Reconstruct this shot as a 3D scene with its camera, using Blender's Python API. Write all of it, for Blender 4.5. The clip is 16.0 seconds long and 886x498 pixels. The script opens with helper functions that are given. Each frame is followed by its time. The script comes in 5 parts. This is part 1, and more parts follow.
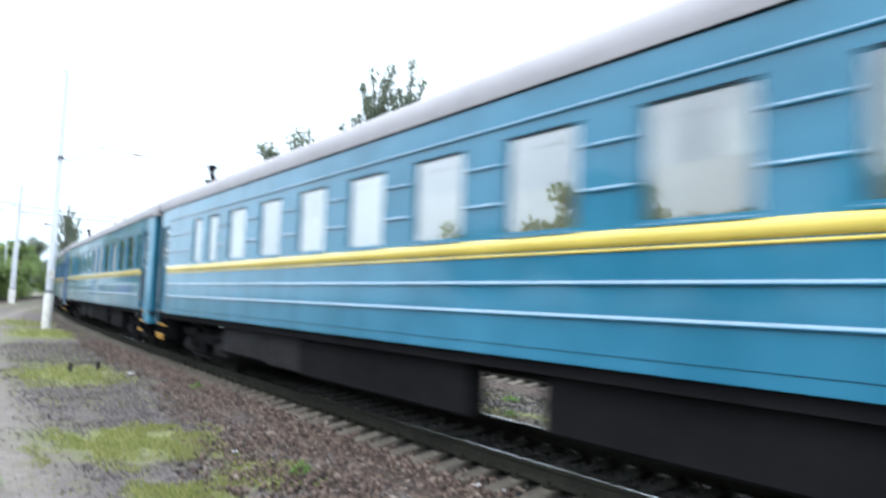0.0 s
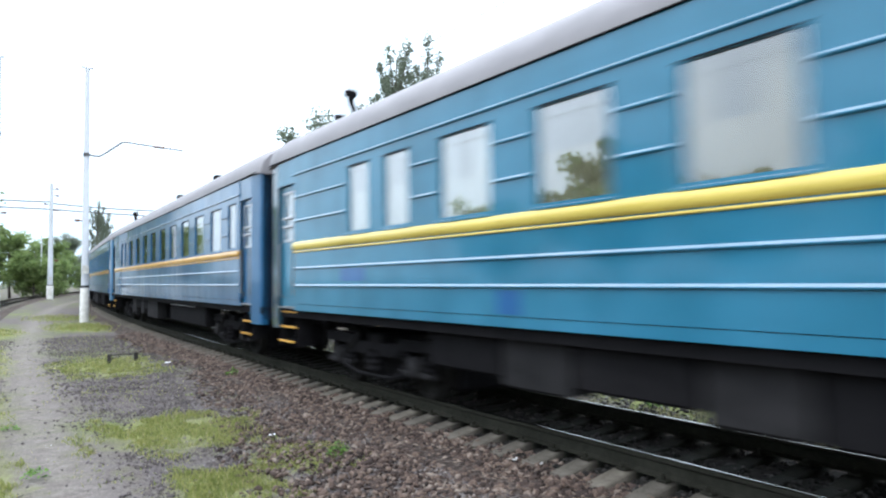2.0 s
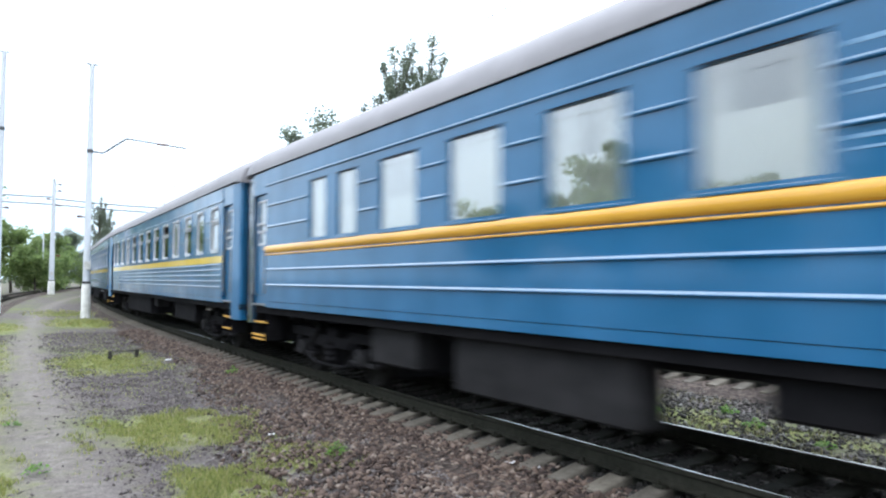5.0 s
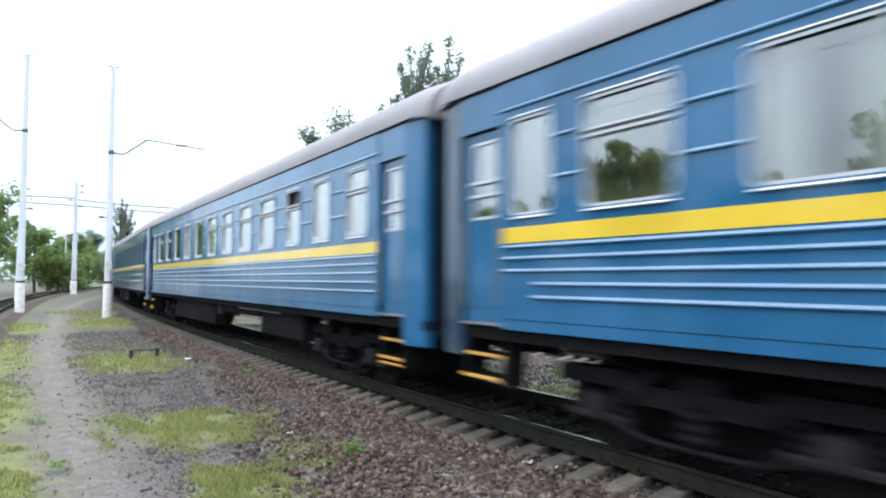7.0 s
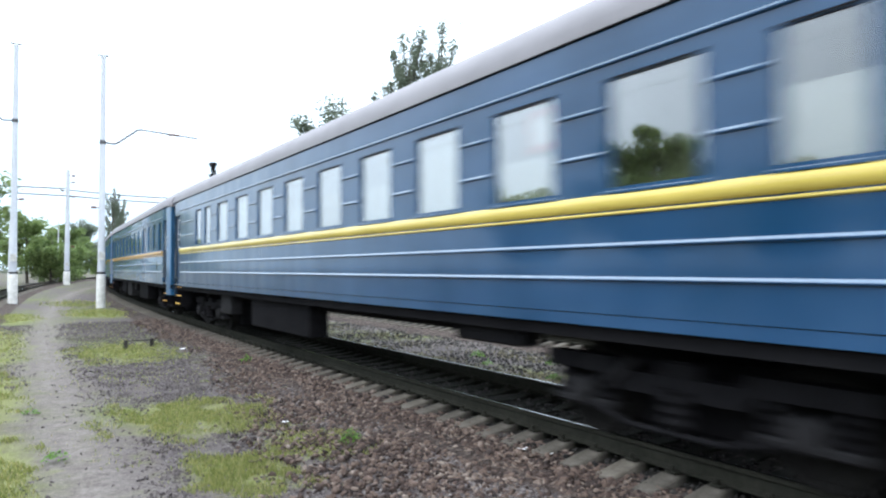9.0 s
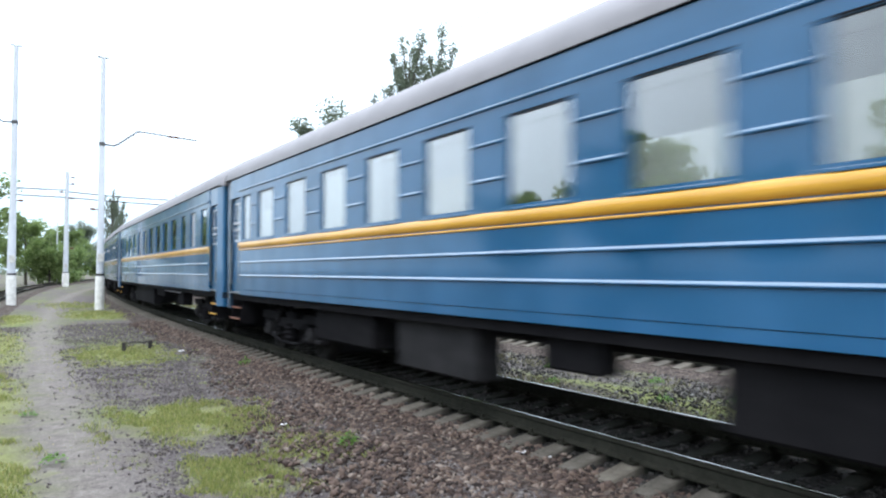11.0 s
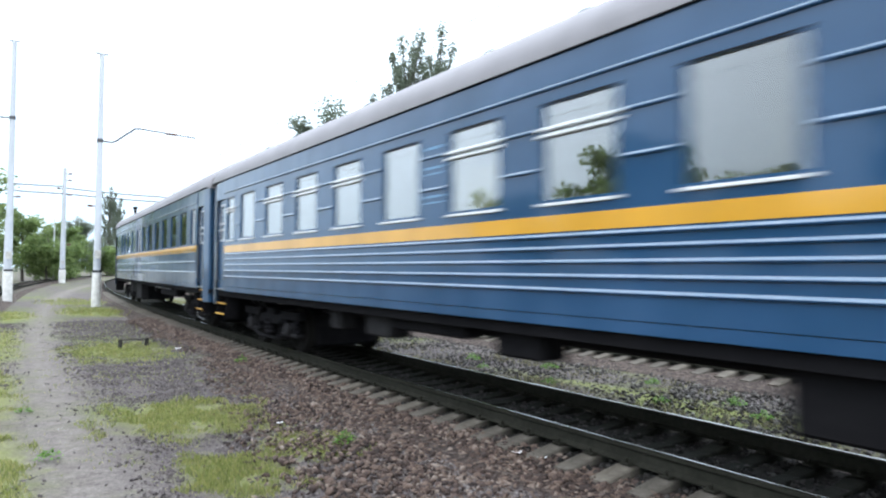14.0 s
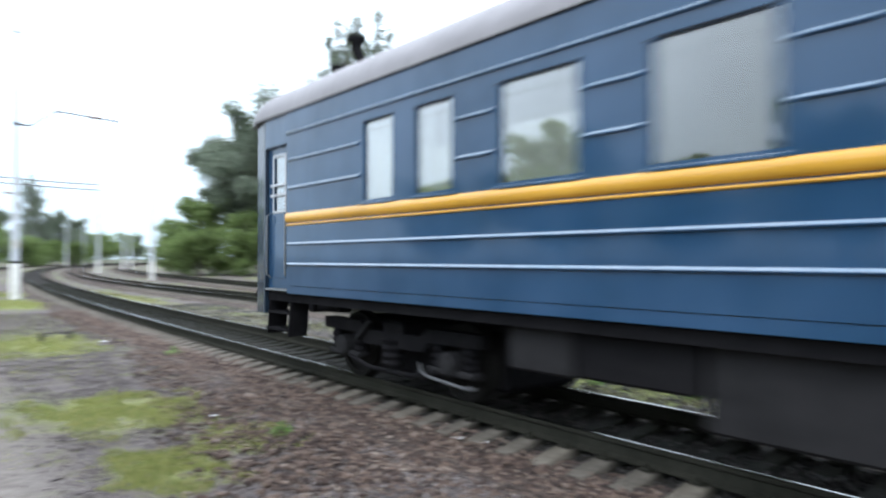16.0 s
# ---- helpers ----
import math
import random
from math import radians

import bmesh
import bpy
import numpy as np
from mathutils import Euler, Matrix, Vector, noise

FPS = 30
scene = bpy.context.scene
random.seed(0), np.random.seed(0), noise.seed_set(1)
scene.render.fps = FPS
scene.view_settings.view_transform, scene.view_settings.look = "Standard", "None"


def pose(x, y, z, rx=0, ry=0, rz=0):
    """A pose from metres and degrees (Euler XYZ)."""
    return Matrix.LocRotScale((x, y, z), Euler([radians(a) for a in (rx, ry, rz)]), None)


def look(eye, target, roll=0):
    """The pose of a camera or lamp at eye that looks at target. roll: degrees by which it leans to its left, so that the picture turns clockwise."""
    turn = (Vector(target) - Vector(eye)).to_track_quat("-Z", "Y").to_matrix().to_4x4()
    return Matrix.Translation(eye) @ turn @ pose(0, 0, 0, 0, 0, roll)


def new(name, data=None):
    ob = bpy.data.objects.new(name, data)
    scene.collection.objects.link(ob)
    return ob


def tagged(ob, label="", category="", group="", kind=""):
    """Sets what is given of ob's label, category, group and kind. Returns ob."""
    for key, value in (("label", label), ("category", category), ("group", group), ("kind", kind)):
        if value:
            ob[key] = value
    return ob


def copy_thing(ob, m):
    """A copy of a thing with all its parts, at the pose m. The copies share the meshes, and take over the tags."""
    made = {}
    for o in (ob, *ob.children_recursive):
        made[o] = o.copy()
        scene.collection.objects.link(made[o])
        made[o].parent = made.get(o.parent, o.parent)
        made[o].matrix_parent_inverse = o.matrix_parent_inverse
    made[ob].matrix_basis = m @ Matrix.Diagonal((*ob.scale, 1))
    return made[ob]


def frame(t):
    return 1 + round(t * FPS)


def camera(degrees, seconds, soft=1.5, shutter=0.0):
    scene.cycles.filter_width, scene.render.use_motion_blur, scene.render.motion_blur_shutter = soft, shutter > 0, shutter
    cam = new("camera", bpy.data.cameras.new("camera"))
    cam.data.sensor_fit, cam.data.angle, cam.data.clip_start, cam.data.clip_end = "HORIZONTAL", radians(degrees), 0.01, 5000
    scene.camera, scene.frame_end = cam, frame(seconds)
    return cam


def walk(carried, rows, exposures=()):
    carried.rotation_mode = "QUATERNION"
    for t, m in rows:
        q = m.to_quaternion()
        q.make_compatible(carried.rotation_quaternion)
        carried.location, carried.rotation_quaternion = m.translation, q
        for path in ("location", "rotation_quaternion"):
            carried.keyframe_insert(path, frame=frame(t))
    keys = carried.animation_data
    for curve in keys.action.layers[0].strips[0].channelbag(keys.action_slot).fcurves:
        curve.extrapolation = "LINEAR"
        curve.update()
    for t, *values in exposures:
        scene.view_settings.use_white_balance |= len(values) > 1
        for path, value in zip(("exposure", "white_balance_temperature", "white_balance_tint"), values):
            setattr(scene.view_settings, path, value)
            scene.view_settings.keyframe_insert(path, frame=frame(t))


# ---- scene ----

# ---- camera ----
EYE = (0.0, 0.0, 1.75)          # above the rail heads of the nearer track
# seconds; turn to the right of the track, tilt up, lean (degrees); sway of the hand (metres)
AIM = [
    (0, 36.83, 4.54, 2.10, -0.017, -0.018, -0.021),
    (0.5, 33.71, 7.78, -0.43, 0.050, -0.018, 0.029),
    (1, 34.26, 4.98, -0.97, -0.011, -0.005, 0.008),
    (1.2, 32.93, 5.31, -1.49, 0.015, -0.004, -0.018),
    (1.5, 33.40, 3.01, -0.61, 0.031, 0.042, -0.032),
    (2, 34.68, 2.58, -0.62, 0.029, 0.045, -0.025),
    (2.5, 35.64, 3.38, -0.14, 0.016, 0.002, -0.021),
    (3, 35.68, 3.59, 0.99, 0.008, 0.016, 0.025),
    (5.5, 34.33, 2.52, -0.00, 0.000, 0.000, 0.000),
    (6, 34.08, 2.66, -0.14, 0.000, 0.000, 0.000),
    (6.5, 33.62, 2.45, -0.15, 0.000, 0.000, 0.000),
    (7, 33.14, 2.60, 0.18, 0.000, 0.000, 0.000),
    (7.5, 33.10, 2.93, 0.23, 0.000, 0.000, 0.000),
    (8, 33.80, 2.28, 0.28, 0.000, 0.000, 0.000),
    (8.5, 33.64, 2.08, 0.17, 0.000, 0.000, 0.000),
    (9, 33.62, 1.63, -0.17, 0.000, 0.000, 0.000),
    (11.5, 33.70, 1.90, 0.04, 0.000, 0.000, 0.000),
    (12, 33.66, 1.84, -0.03, 0.000, 0.000, 0.000),
    (12.5, 33.59, 1.81, -0.00, 0.000, 0.000, 0.000),
    (13, 33.45, 1.47, -0.16, 0.000, 0.000, 0.000),
    (13.5, 33.12, 1.95, -0.06, 0.000, 0.000, 0.000),
    (14, 33.89, 1.84, 0.49, 0.000, 0.000, 0.000),
    (14.5, 33.71, 1.00, 0.40, 0.000, 0.000, 0.000),
    (15, 33.63, 1.23, 0.53, 0.000, 0.000, 0.000),
    (15.5, 33.78, 1.51, 0.46, -0.012, 0.021, -0.081),
    (15.8, 34.43, 1.23, 0.33, 0.000, 0.000, 0.000),
    (16, 39.06, 0.82, -0.01, 0.054, 0.078, -0.019),
]
cam = camera(66.2, 16.0, soft=2.2, shutter=0.55)
walk(cam, [(t, pose(EYE[0] + dx, EYE[1] + dy, EYE[2] + dz, 90 + tilt, 0, -turn) @ pose(0, 0, 0, 0, 0, lean))
           for t, turn, tilt, lean, dx, dy, dz in AIM],
     exposures=[(0.0, 0.3), (1.5, 0.14), (16.0, 0.1)])

# ---- overcast daylight ----
world = bpy.data.worlds.new("overcast_sky")
scene.world = world
world.use_nodes = True
wn, wl = world.node_tree.nodes, world.node_tree.links
bg = wn["Background"]
sky = wn.new("ShaderNodeTexSky")
sky.sky_type, sky.sun_disc = "NISHITA", False
sky.sun_elevation, sky.sun_rotation = radians(55), radians(250)
sky.air_density, sky.dust_density = 1.0, 4.0
cloud = wn.new("ShaderNodeMix")
cloud.data_type = "RGBA"
cloud.inputs[0].default_value = 0.9
wl.new(sky.outputs[0], cloud.inputs[6])
# an overcast sky is about three times as bright overhead as at the horizon
way = wn.new("ShaderNodeTexCoord")
up = wn.new("ShaderNodeSeparateXYZ")
wl.new(way.outputs["Generated"], up.inputs[0])
veil = wn.new("ShaderNodeValToRGB")
veil.color_ramp.elements[0].color = (0.232, 0.292, 0.350, 1)
veil.color_ramp.elements[1].color = (0.895, 1.0, 1.15, 1)
wl.new(up.outputs[2], veil.inputs[0])
lift = wn.new("ShaderNodeMix")
lift.data_type, lift.blend_type = "RGBA", "MULTIPLY"
lift.inputs[0].default_value = 1.0
wl.new(veil.outputs[0], lift.inputs[6])
lift.inputs[7].default_value = (29.0, 29.0, 29.0, 1)
wl.new(lift.outputs[2], cloud.inputs[7])
wl.new(cloud.outputs[2], bg.inputs[0])
bg.inputs[1].default_value = 0.15
sun_data = bpy.data.lights.new("sun", "SUN")
sun_data.energy, sun_data.angle, sun_data.color = 0.8, radians(25), (1.0, 0.97, 0.93)
sun = new("sun", sun_data)
sun.matrix_world = look((-20, -8, 40), (0, 6, 0))


# ---- materials ----
def nodes_of(name):
    m = bpy.data.materials.new(name)
    m.use_nodes = True
    nt = m.node_tree
    return m, nt.nodes, nt.links, nt.nodes["Principled BSDF"]


def ramp(n, l, src, stops):
    r = n.new("ShaderNodeValToRGB")
    while len(r.color_ramp.elements) < len(stops):
        r.color_ramp.elements.new(0.5)
    for e, (at, col) in zip(r.color_ramp.elements, stops):
        e.position, e.color = at, (*col, 1)
    l.new(src, r.inputs[0])
    return r.outputs[0]


def noise_tex(n, l, scale, detail=4, vec=None, rough=0.6):
    t = n.new("ShaderNodeTexNoise")
    t.inputs["Scale"].default_value, t.inputs["Detail"].default_value = scale, detail
    t.inputs["Roughness"].default_value = rough
    if vec is not None:
        l.new(vec, t.inputs["Vector"])
    return t.outputs[0]


def mix(n, l, fac, a, b, mode="MIX"):
    x = n.new("ShaderNodeMix")
    x.data_type, x.blend_type = "RGBA", mode
    for sock, v in ((x.inputs[0], fac), (x.inputs[6], a), (x.inputs[7], b)):
        if isinstance(v, (int, float)):
            sock.default_value = v
        elif isinstance(v, tuple):
            sock.default_value = (*v, 1)
        else:
            l.new(v, sock)
    return x.outputs[2]


def coords(n, which="Object"):
    return n.new("ShaderNodeTexCoord").outputs[which]


def bump(n, l, b, height, strength=0.3, dist=0.02):
    x = n.new("ShaderNodeBump")
    x.inputs["Strength"].default_value, x.inputs["Distance"].default_value = strength, dist
    l.new(height, x.inputs["Height"])
    l.new(x.outputs[0], b.inputs["Normal"])


def stretch(n, l, vec, s):
    m = n.new("ShaderNodeMapping")
    m.inputs["Scale"].default_value = s
    l.new(vec, m.inputs["Vector"])
    return m.outputs[0]


def plain(name, a, b, scale=8.0, rough=0.6, metal=0.0, bumps=0.0, spec=0.3):
    """Two tones mixed at a broad and a fine scale."""
    m, n, l, p = nodes_of(name)
    v = coords(n)
    fine, broad = noise_tex(n, l, scale, 6, v), noise_tex(n, l, scale * 0.12, 3, v)
    f = n.new("ShaderNodeMath")
    f.operation = "ADD"
    l.new(fine, f.inputs[0])
    l.new(broad, f.inputs[1])
    l.new(ramp(n, l, f.outputs[0], [(0.35, a), (0.65, b)]), p.inputs["Base Color"])
    h = n.new("ShaderNodeMath")
    h.operation = "MULTIPLY"
    l.new(f.outputs[0], h.inputs[0])
    h.inputs[1].default_value = 0.5
    l.new(ramp(n, l, h.outputs[0], [(0.3, a), (0.7, b)]), p.inputs["Base Color"])
    p.inputs["Roughness"].default_value, p.inputs["Metallic"].default_value = rough, metal
    p.inputs["Specular IOR Level"].default_value = spec
    if bumps:
        bump(n, l, p, fine, bumps)
    return m


def paint(name, col, dirt=0.14, rough=0.30, ledge=False):
    """Old gloss coach paint: slightly faded patches, streaks of grime that run down, a little ripple."""
    m, n, l, p = nodes_of(name)
    v = coords(n)
    broad = noise_tex(n, l, 0.7, 3, v)
    streak = noise_tex(n, l, 3.0, 5, stretch(n, l, v, (1, 1.6, 0.12)))
    pale = tuple(min(1, c * 1.15 + 0.02) for c in col)
    deep = tuple(c * 0.85 for c in col)
    c = ramp(n, l, broad, [(0.3, deep), (0.7, pale)])
    grime = ramp(n, l, streak, [(0.5, (0, 0, 0)), (0.85, (1, 1, 1))])
    g = n.new("ShaderNodeMath")
    g.operation = "MULTIPLY"
    l.new(grime, g.inputs[0])
    g.inputs[1].default_value = dirt
    c = mix(n, l, g.outputs[0], c, (0.04, 0.075, 0.11))
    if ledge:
        # pale sky highlight painted into the colour of what faces up
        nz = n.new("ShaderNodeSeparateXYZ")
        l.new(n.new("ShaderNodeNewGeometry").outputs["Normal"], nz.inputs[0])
        sky_glint = ramp(n, l, streak, [(0.3, (0.24, 0.33, 0.41)), (0.7, (0.38, 0.45, 0.52))])
        c = mix(n, l, ramp(n, l, nz.outputs[2], [(0.35, (0, 0, 0)), (0.66, (0.62, 0.62, 0.62))]), c, sky_glint)
    l.new(c, p.inputs["Base Color"])
    l.new(ramp(n, l, streak, [(0.2, (rough - 0.06,) * 3), (0.9, (rough + 0.22,) * 3)]), p.inputs["Roughness"])
    p.inputs["Coat Weight"].default_value, p.inputs["Coat Roughness"].default_value = 0.85, 0.08
    p.inputs["Specular IOR Level"].default_value = 0.12
    bump(n, l, p, noise_tex(n, l, 1.3, 2, v), 0.03, 0.02)
    return m


def glass_material():
    m, n, l, p = nodes_of("window_glass")
    n.remove(p)
    out = n["Material Output"]
    t, g, f, x = (n.new("ShaderNode" + k) for k in ("BsdfTransparent", "BsdfGlossy", "LayerWeight", "MixShader"))
    t.inputs[0].default_value = (0.84, 0.86, 0.84, 1)
    g.inputs["Roughness"].default_value = 0.03
    f.inputs[0].default_value = 0.42
    sc = n.new("ShaderNodeMapRange")
    sc.inputs["To Min"].default_value, sc.inputs["To Max"].default_value = 0.05, 0.9
    l.new(f.outputs["Facing"], sc.inputs[0])
    l.new(sc.outputs[0], x.inputs[0])
    l.new(t.outputs[0], x.inputs[1])
    l.new(g.outputs[0], x.inputs[2])
    l.new(x.outputs[0], out.inputs[0])
    return m


def island_material(name, stops, rough=0.9, scale=30.0):
    m, n, l, p = nodes_of(name)
    r = n.new("ShaderNodeNewGeometry").outputs["Random Per Island"]
    c = ramp(n, l, r, stops)
    g = noise_tex(n, l, scale, 4, coords(n))
    l.new(mix(n, l, 1.0, c, ramp(n, l, g, [(0.3, (0.6,) * 3), (0.7, (1.15,) * 3)]), "MULTIPLY"), p.inputs["Base Color"])
    p.inputs["Roughness"].default_value = rough
    p.inputs["Specular IOR Level"].default_value = 0.2
    return m


def leaf_material(name, stops):
    m, n, l, p = nodes_of(name)
    r = n.new("ShaderNodeNewGeometry").outputs["Random Per Island"]
    c = ramp(n, l, r, stops)
    l.new(c, p.inputs["Base Color"])
    p.inputs["Roughness"].default_value = 0.6
    t = n.new("ShaderNodeBsdfTranslucent")
    l.new(c, t.inputs[0])
    x = n.new("ShaderNodeMixShader")
    x.inputs[0].default_value = 0.6
    l.new(p.outputs[0], x.inputs[1])
    l.new(t.outputs[0], x.inputs[2])
    l.new(x.outputs[0], n["Material Output"].inputs[0])
    return m


BLUE_SKY = paint("faded_light_blue_paint", (0.008, 0.136, 0.226))
BLUE_MID = paint("mid_blue_paint", (0.0015, 0.073, 0.170))
BLUE_ROYAL = paint("royal_blue_paint", (0.001, 0.090, 0.205))
BLUE_DEEP = paint("deep_blue_paint", (0.0015, 0.045, 0.116))
BLUE_LAST = paint("dull_dark_blue_paint", (0.004, 0.041, 0.100))
# copies of the body paints with the sky highlight painted on upward faces
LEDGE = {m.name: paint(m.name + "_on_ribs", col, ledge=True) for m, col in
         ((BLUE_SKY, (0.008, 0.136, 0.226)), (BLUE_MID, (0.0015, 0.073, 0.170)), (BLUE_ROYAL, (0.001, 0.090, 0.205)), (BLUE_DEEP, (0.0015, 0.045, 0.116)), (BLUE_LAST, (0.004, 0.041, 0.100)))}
# body paints with shade put into the colour, and more grime, for rear posts
SHADED_POST = {m.name: paint(m.name + "_shaded_grimy", tuple(c * 0.26 for c in col), 0.6, 0.5) for m, col in
         ((BLUE_SKY, (0.008, 0.136, 0.226)), (BLUE_MID, (0.0015, 0.073, 0.170)), (BLUE_ROYAL, (0.001, 0.090, 0.205)), (BLUE_DEEP, (0.0015, 0.045, 0.116)), (BLUE_LAST, (0.004, 0.041, 0.100)))}
YELLOW_PALE = paint("pale_yellow_paint", (0.62, 0.47, 0.09), 0.12)
YELLOW_FLAT = paint("yellow_paint", (0.68, 0.46, 0.03), 0.10)
ORANGE = paint("orange_yellow_paint", (0.60, 0.30, 0.024), 0.16)
ROOF_GREY = plain("grey_roof_paint", (0.175, 0.165, 0.172), (0.27, 0.255, 0.265), 3.0, 0.55, 0, 0.05)
END_PAINT = plain("dark_blue_end", (0.006, 0.011, 0.022), (0.016, 0.026, 0.045), 4, 0.8, spec=0.03)
RUBBER = plain("black_rubber", (0.006, 0.006, 0.007), (0.016, 0.016, 0.018), 12, 0.8, spec=0.03)
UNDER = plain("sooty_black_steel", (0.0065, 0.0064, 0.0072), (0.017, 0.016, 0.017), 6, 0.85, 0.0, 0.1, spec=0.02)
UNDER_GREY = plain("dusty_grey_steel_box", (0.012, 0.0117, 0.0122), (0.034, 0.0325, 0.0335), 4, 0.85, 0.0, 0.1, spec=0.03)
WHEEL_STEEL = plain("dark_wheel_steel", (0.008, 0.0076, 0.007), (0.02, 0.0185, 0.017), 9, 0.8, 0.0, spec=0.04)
TYRE_STEEL = plain("polished_wheel_tread", (0.35, 0.34, 0.33), (0.5, 0.49, 0.48), 20, 0.3, 1.0)
STEP_RED = plain("dull_red_step_edge", (0.10, 0.035, 0.025), (0.2, 0.08, 0.05), 9, 0.7)
STEP_YELLOW = plain("worn_yellow_step_edge", (0.40, 0.19, 0.03), (0.62, 0.34, 0.06), 9, 0.6)
RAIL_GREY = plain("worn_grey_handrail", (0.10, 0.11, 0.115), (0.2, 0.205, 0.205), 9, 0.6)
FRAME_WHITE = plain("white_window_frame", (0.55, 0.56, 0.56), (0.72, 0.73, 0.73), 5, 0.45)
FRAME_ALU = plain("dull_aluminium_strip", (0.42, 0.43, 0.44), (0.6, 0.6, 0.62), 6, 0.4, 0.5)
CURTAIN = plain("white_net_curtain", (0.50, 0.505, 0.49), (0.74, 0.74, 0.72), 5, 0.9)
CURTAIN_BEIGE = plain("beige_curtain", (0.30, 0.255, 0.20), (0.48, 0.42, 0.33), 5, 0.9)
CABIN = plain("brown_cabin_lining", (0.16, 0.14, 0.12), (0.34, 0.30, 0.26), 2, 0.7)
DOOR_DARK = plain("dim_vestibule", (0.05, 0.045, 0.04), (0.10, 0.09, 0.08), 3, 0.8)
LETTER = plain("worn_pale_lettering", (0.10, 0.22, 0.36), (0.20, 0.34, 0.48), 9, 0.6)
BLUE_PATCH = paint("dark_blue_repaint", (0.002, 0.085, 0.25))
NOTICE_RED = plain("faded_red_print", (0.35, 0.06, 0.04), (0.5, 0.1, 0.07), 6, 0.7)
LAMP_GLOW, gn_, gl_, gp_ = nodes_of("warm_lamp_glass")
gp_.inputs["Base Color"].default_value = (0.9, 0.6, 0.3, 1)
gp_.inputs["Emission Color"].default_value = (1.0, 0.62, 0.25, 1)
gp_.inputs["Emission Strength"].default_value = 9.0
GLASS = glass_material()
RAIL_RUST = plain("rusty_rail_side", (0.015, 0.0148, 0.0115), (0.034, 0.033, 0.026), 14, 0.85, 0.0, 0.1, spec=0.03)
RAIL_HEAD = plain("polished_rail_head", (0.34, 0.33, 0.32), (0.52, 0.51, 0.50), 10, 0.16, 1.0)


def shaded_sleeper():
    m, n, l, p = nodes_of("weathered_concrete_sleeper")
    v = coords(n)
    fine = noise_tex(n, l, 9, 6, v)
    c = ramp(n, l, fine, [(0.3, (0.08, 0.072, 0.063)), (0.7, (0.17, 0.155, 0.135))])
    # shade of the train painted in, dark inward of the sleeper ends
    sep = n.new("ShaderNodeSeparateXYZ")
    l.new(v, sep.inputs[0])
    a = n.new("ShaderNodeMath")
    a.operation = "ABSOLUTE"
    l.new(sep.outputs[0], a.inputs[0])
    train_shade = ramp(n, l, a.outputs[0], [(0.84, (0.095, 0.105, 0.088)), (1.0, (0.85, 0.84, 0.81))])
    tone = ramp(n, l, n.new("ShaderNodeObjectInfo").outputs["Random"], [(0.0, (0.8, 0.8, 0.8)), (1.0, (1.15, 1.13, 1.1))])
    l.new(mix(n, l, 1.0, mix(n, l, 1.0, c, train_shade, "MULTIPLY"), tone, "MULTIPLY"), p.inputs["Base Color"])
    p.inputs["Roughness"].default_value, p.inputs["Specular IOR Level"].default_value = 0.9, 0.1
    bump(n, l, p, fine, 0.3)
    return m


SLEEPER = shaded_sleeper()
POLE_CONCRETE = plain("pale_concrete_pole", (0.46, 0.48, 0.51), (0.60, 0.62, 0.65), 5, 0.85, 0, 0.1)
POLE_WHITE = plain("flaking_whitewash", (0.36, 0.34, 0.30), (0.84, 0.83, 0.80), 4, 0.8, 0, 0.2)
POLE_DARK = plain("dark_painted_band", (0.02, 0.02, 0.02), (0.05, 0.05, 0.05), 8, 0.7)
GALV = plain("dull_galvanised_steel", (0.07, 0.07, 0.075), (0.12, 0.12, 0.125), 8, 0.6, 0.2)
WIRE = plain("weathered_copper_wire", (0.05, 0.045, 0.04), (0.09, 0.08, 0.07), 8, 0.6, 0.5)
INSULATOR = plain("brown_glazed_porcelain", (0.10, 0.04, 0.025), (0.16, 0.07, 0.04), 8, 0.25)
BARK = plain("grey_brown_bark", (0.06, 0.05, 0.04), (0.14, 0.12, 0.10), 6, 0.9, 0, 0.4)
STONE = island_material("brown_grey_ballast", [(0.0, (0.026, 0.019, 0.017)), (0.3, (0.063, 0.044, 0.037)), (0.6, (0.102, 0.070, 0.056)),
                                              (0.85, (0.145, 0.104, 0.082)), (1.0, (0.22, 0.178, 0.148))])
STONE_CINDER = island_material("purple_grey_cinders", [(0.0, (0.052, 0.043, 0.044)), (0.4, (0.088, 0.074, 0.073)), (0.8, (0.135, 0.116, 0.109)), (1.0, (0.22, 0.197, 0.185))])
# stone colour darkened to hold the shade below the train
STONE_SHADED = island_material("shaded_dark_ballast", [(0.0, (0.011, 0.0102, 0.0095)), (0.5, (0.026, 0.024, 0.022)), (1.0, (0.06, 0.055, 0.05))])
STONE_PALE = island_material("pale_grey_ballast", [(0.0, (0.022, 0.020, 0.018)), (0.5, (0.055, 0.050, 0.045)), (0.9, (0.115, 0.105, 0.095)), (1.0, (0.24, 0.23, 0.21))])
GRASS = leaf_material("yellow_green_grass", [(0.0, (0.135, 0.17, 0.048)), (0.5, (0.245, 0.27, 0.08)), (0.85, (0.35, 0.335, 0.12)), (1.0, (0.42, 0.37, 0.21))])
DRY_GRASS = leaf_material("dry_straw_grass", [(0.0, (0.07, 0.075, 0.03)), (0.4, (0.14, 0.135, 0.06)), (0.8, (0.24, 0.215, 0.12)), (1.0, (0.34, 0.30, 0.19))])
LEAF_DARK = leaf_material("dark_green_leaves", [(0.0, (0.12, 0.15, 0.105)), (0.6, (0.18, 0.215, 0.155)), (1.0, (0.24, 0.28, 0.205))])
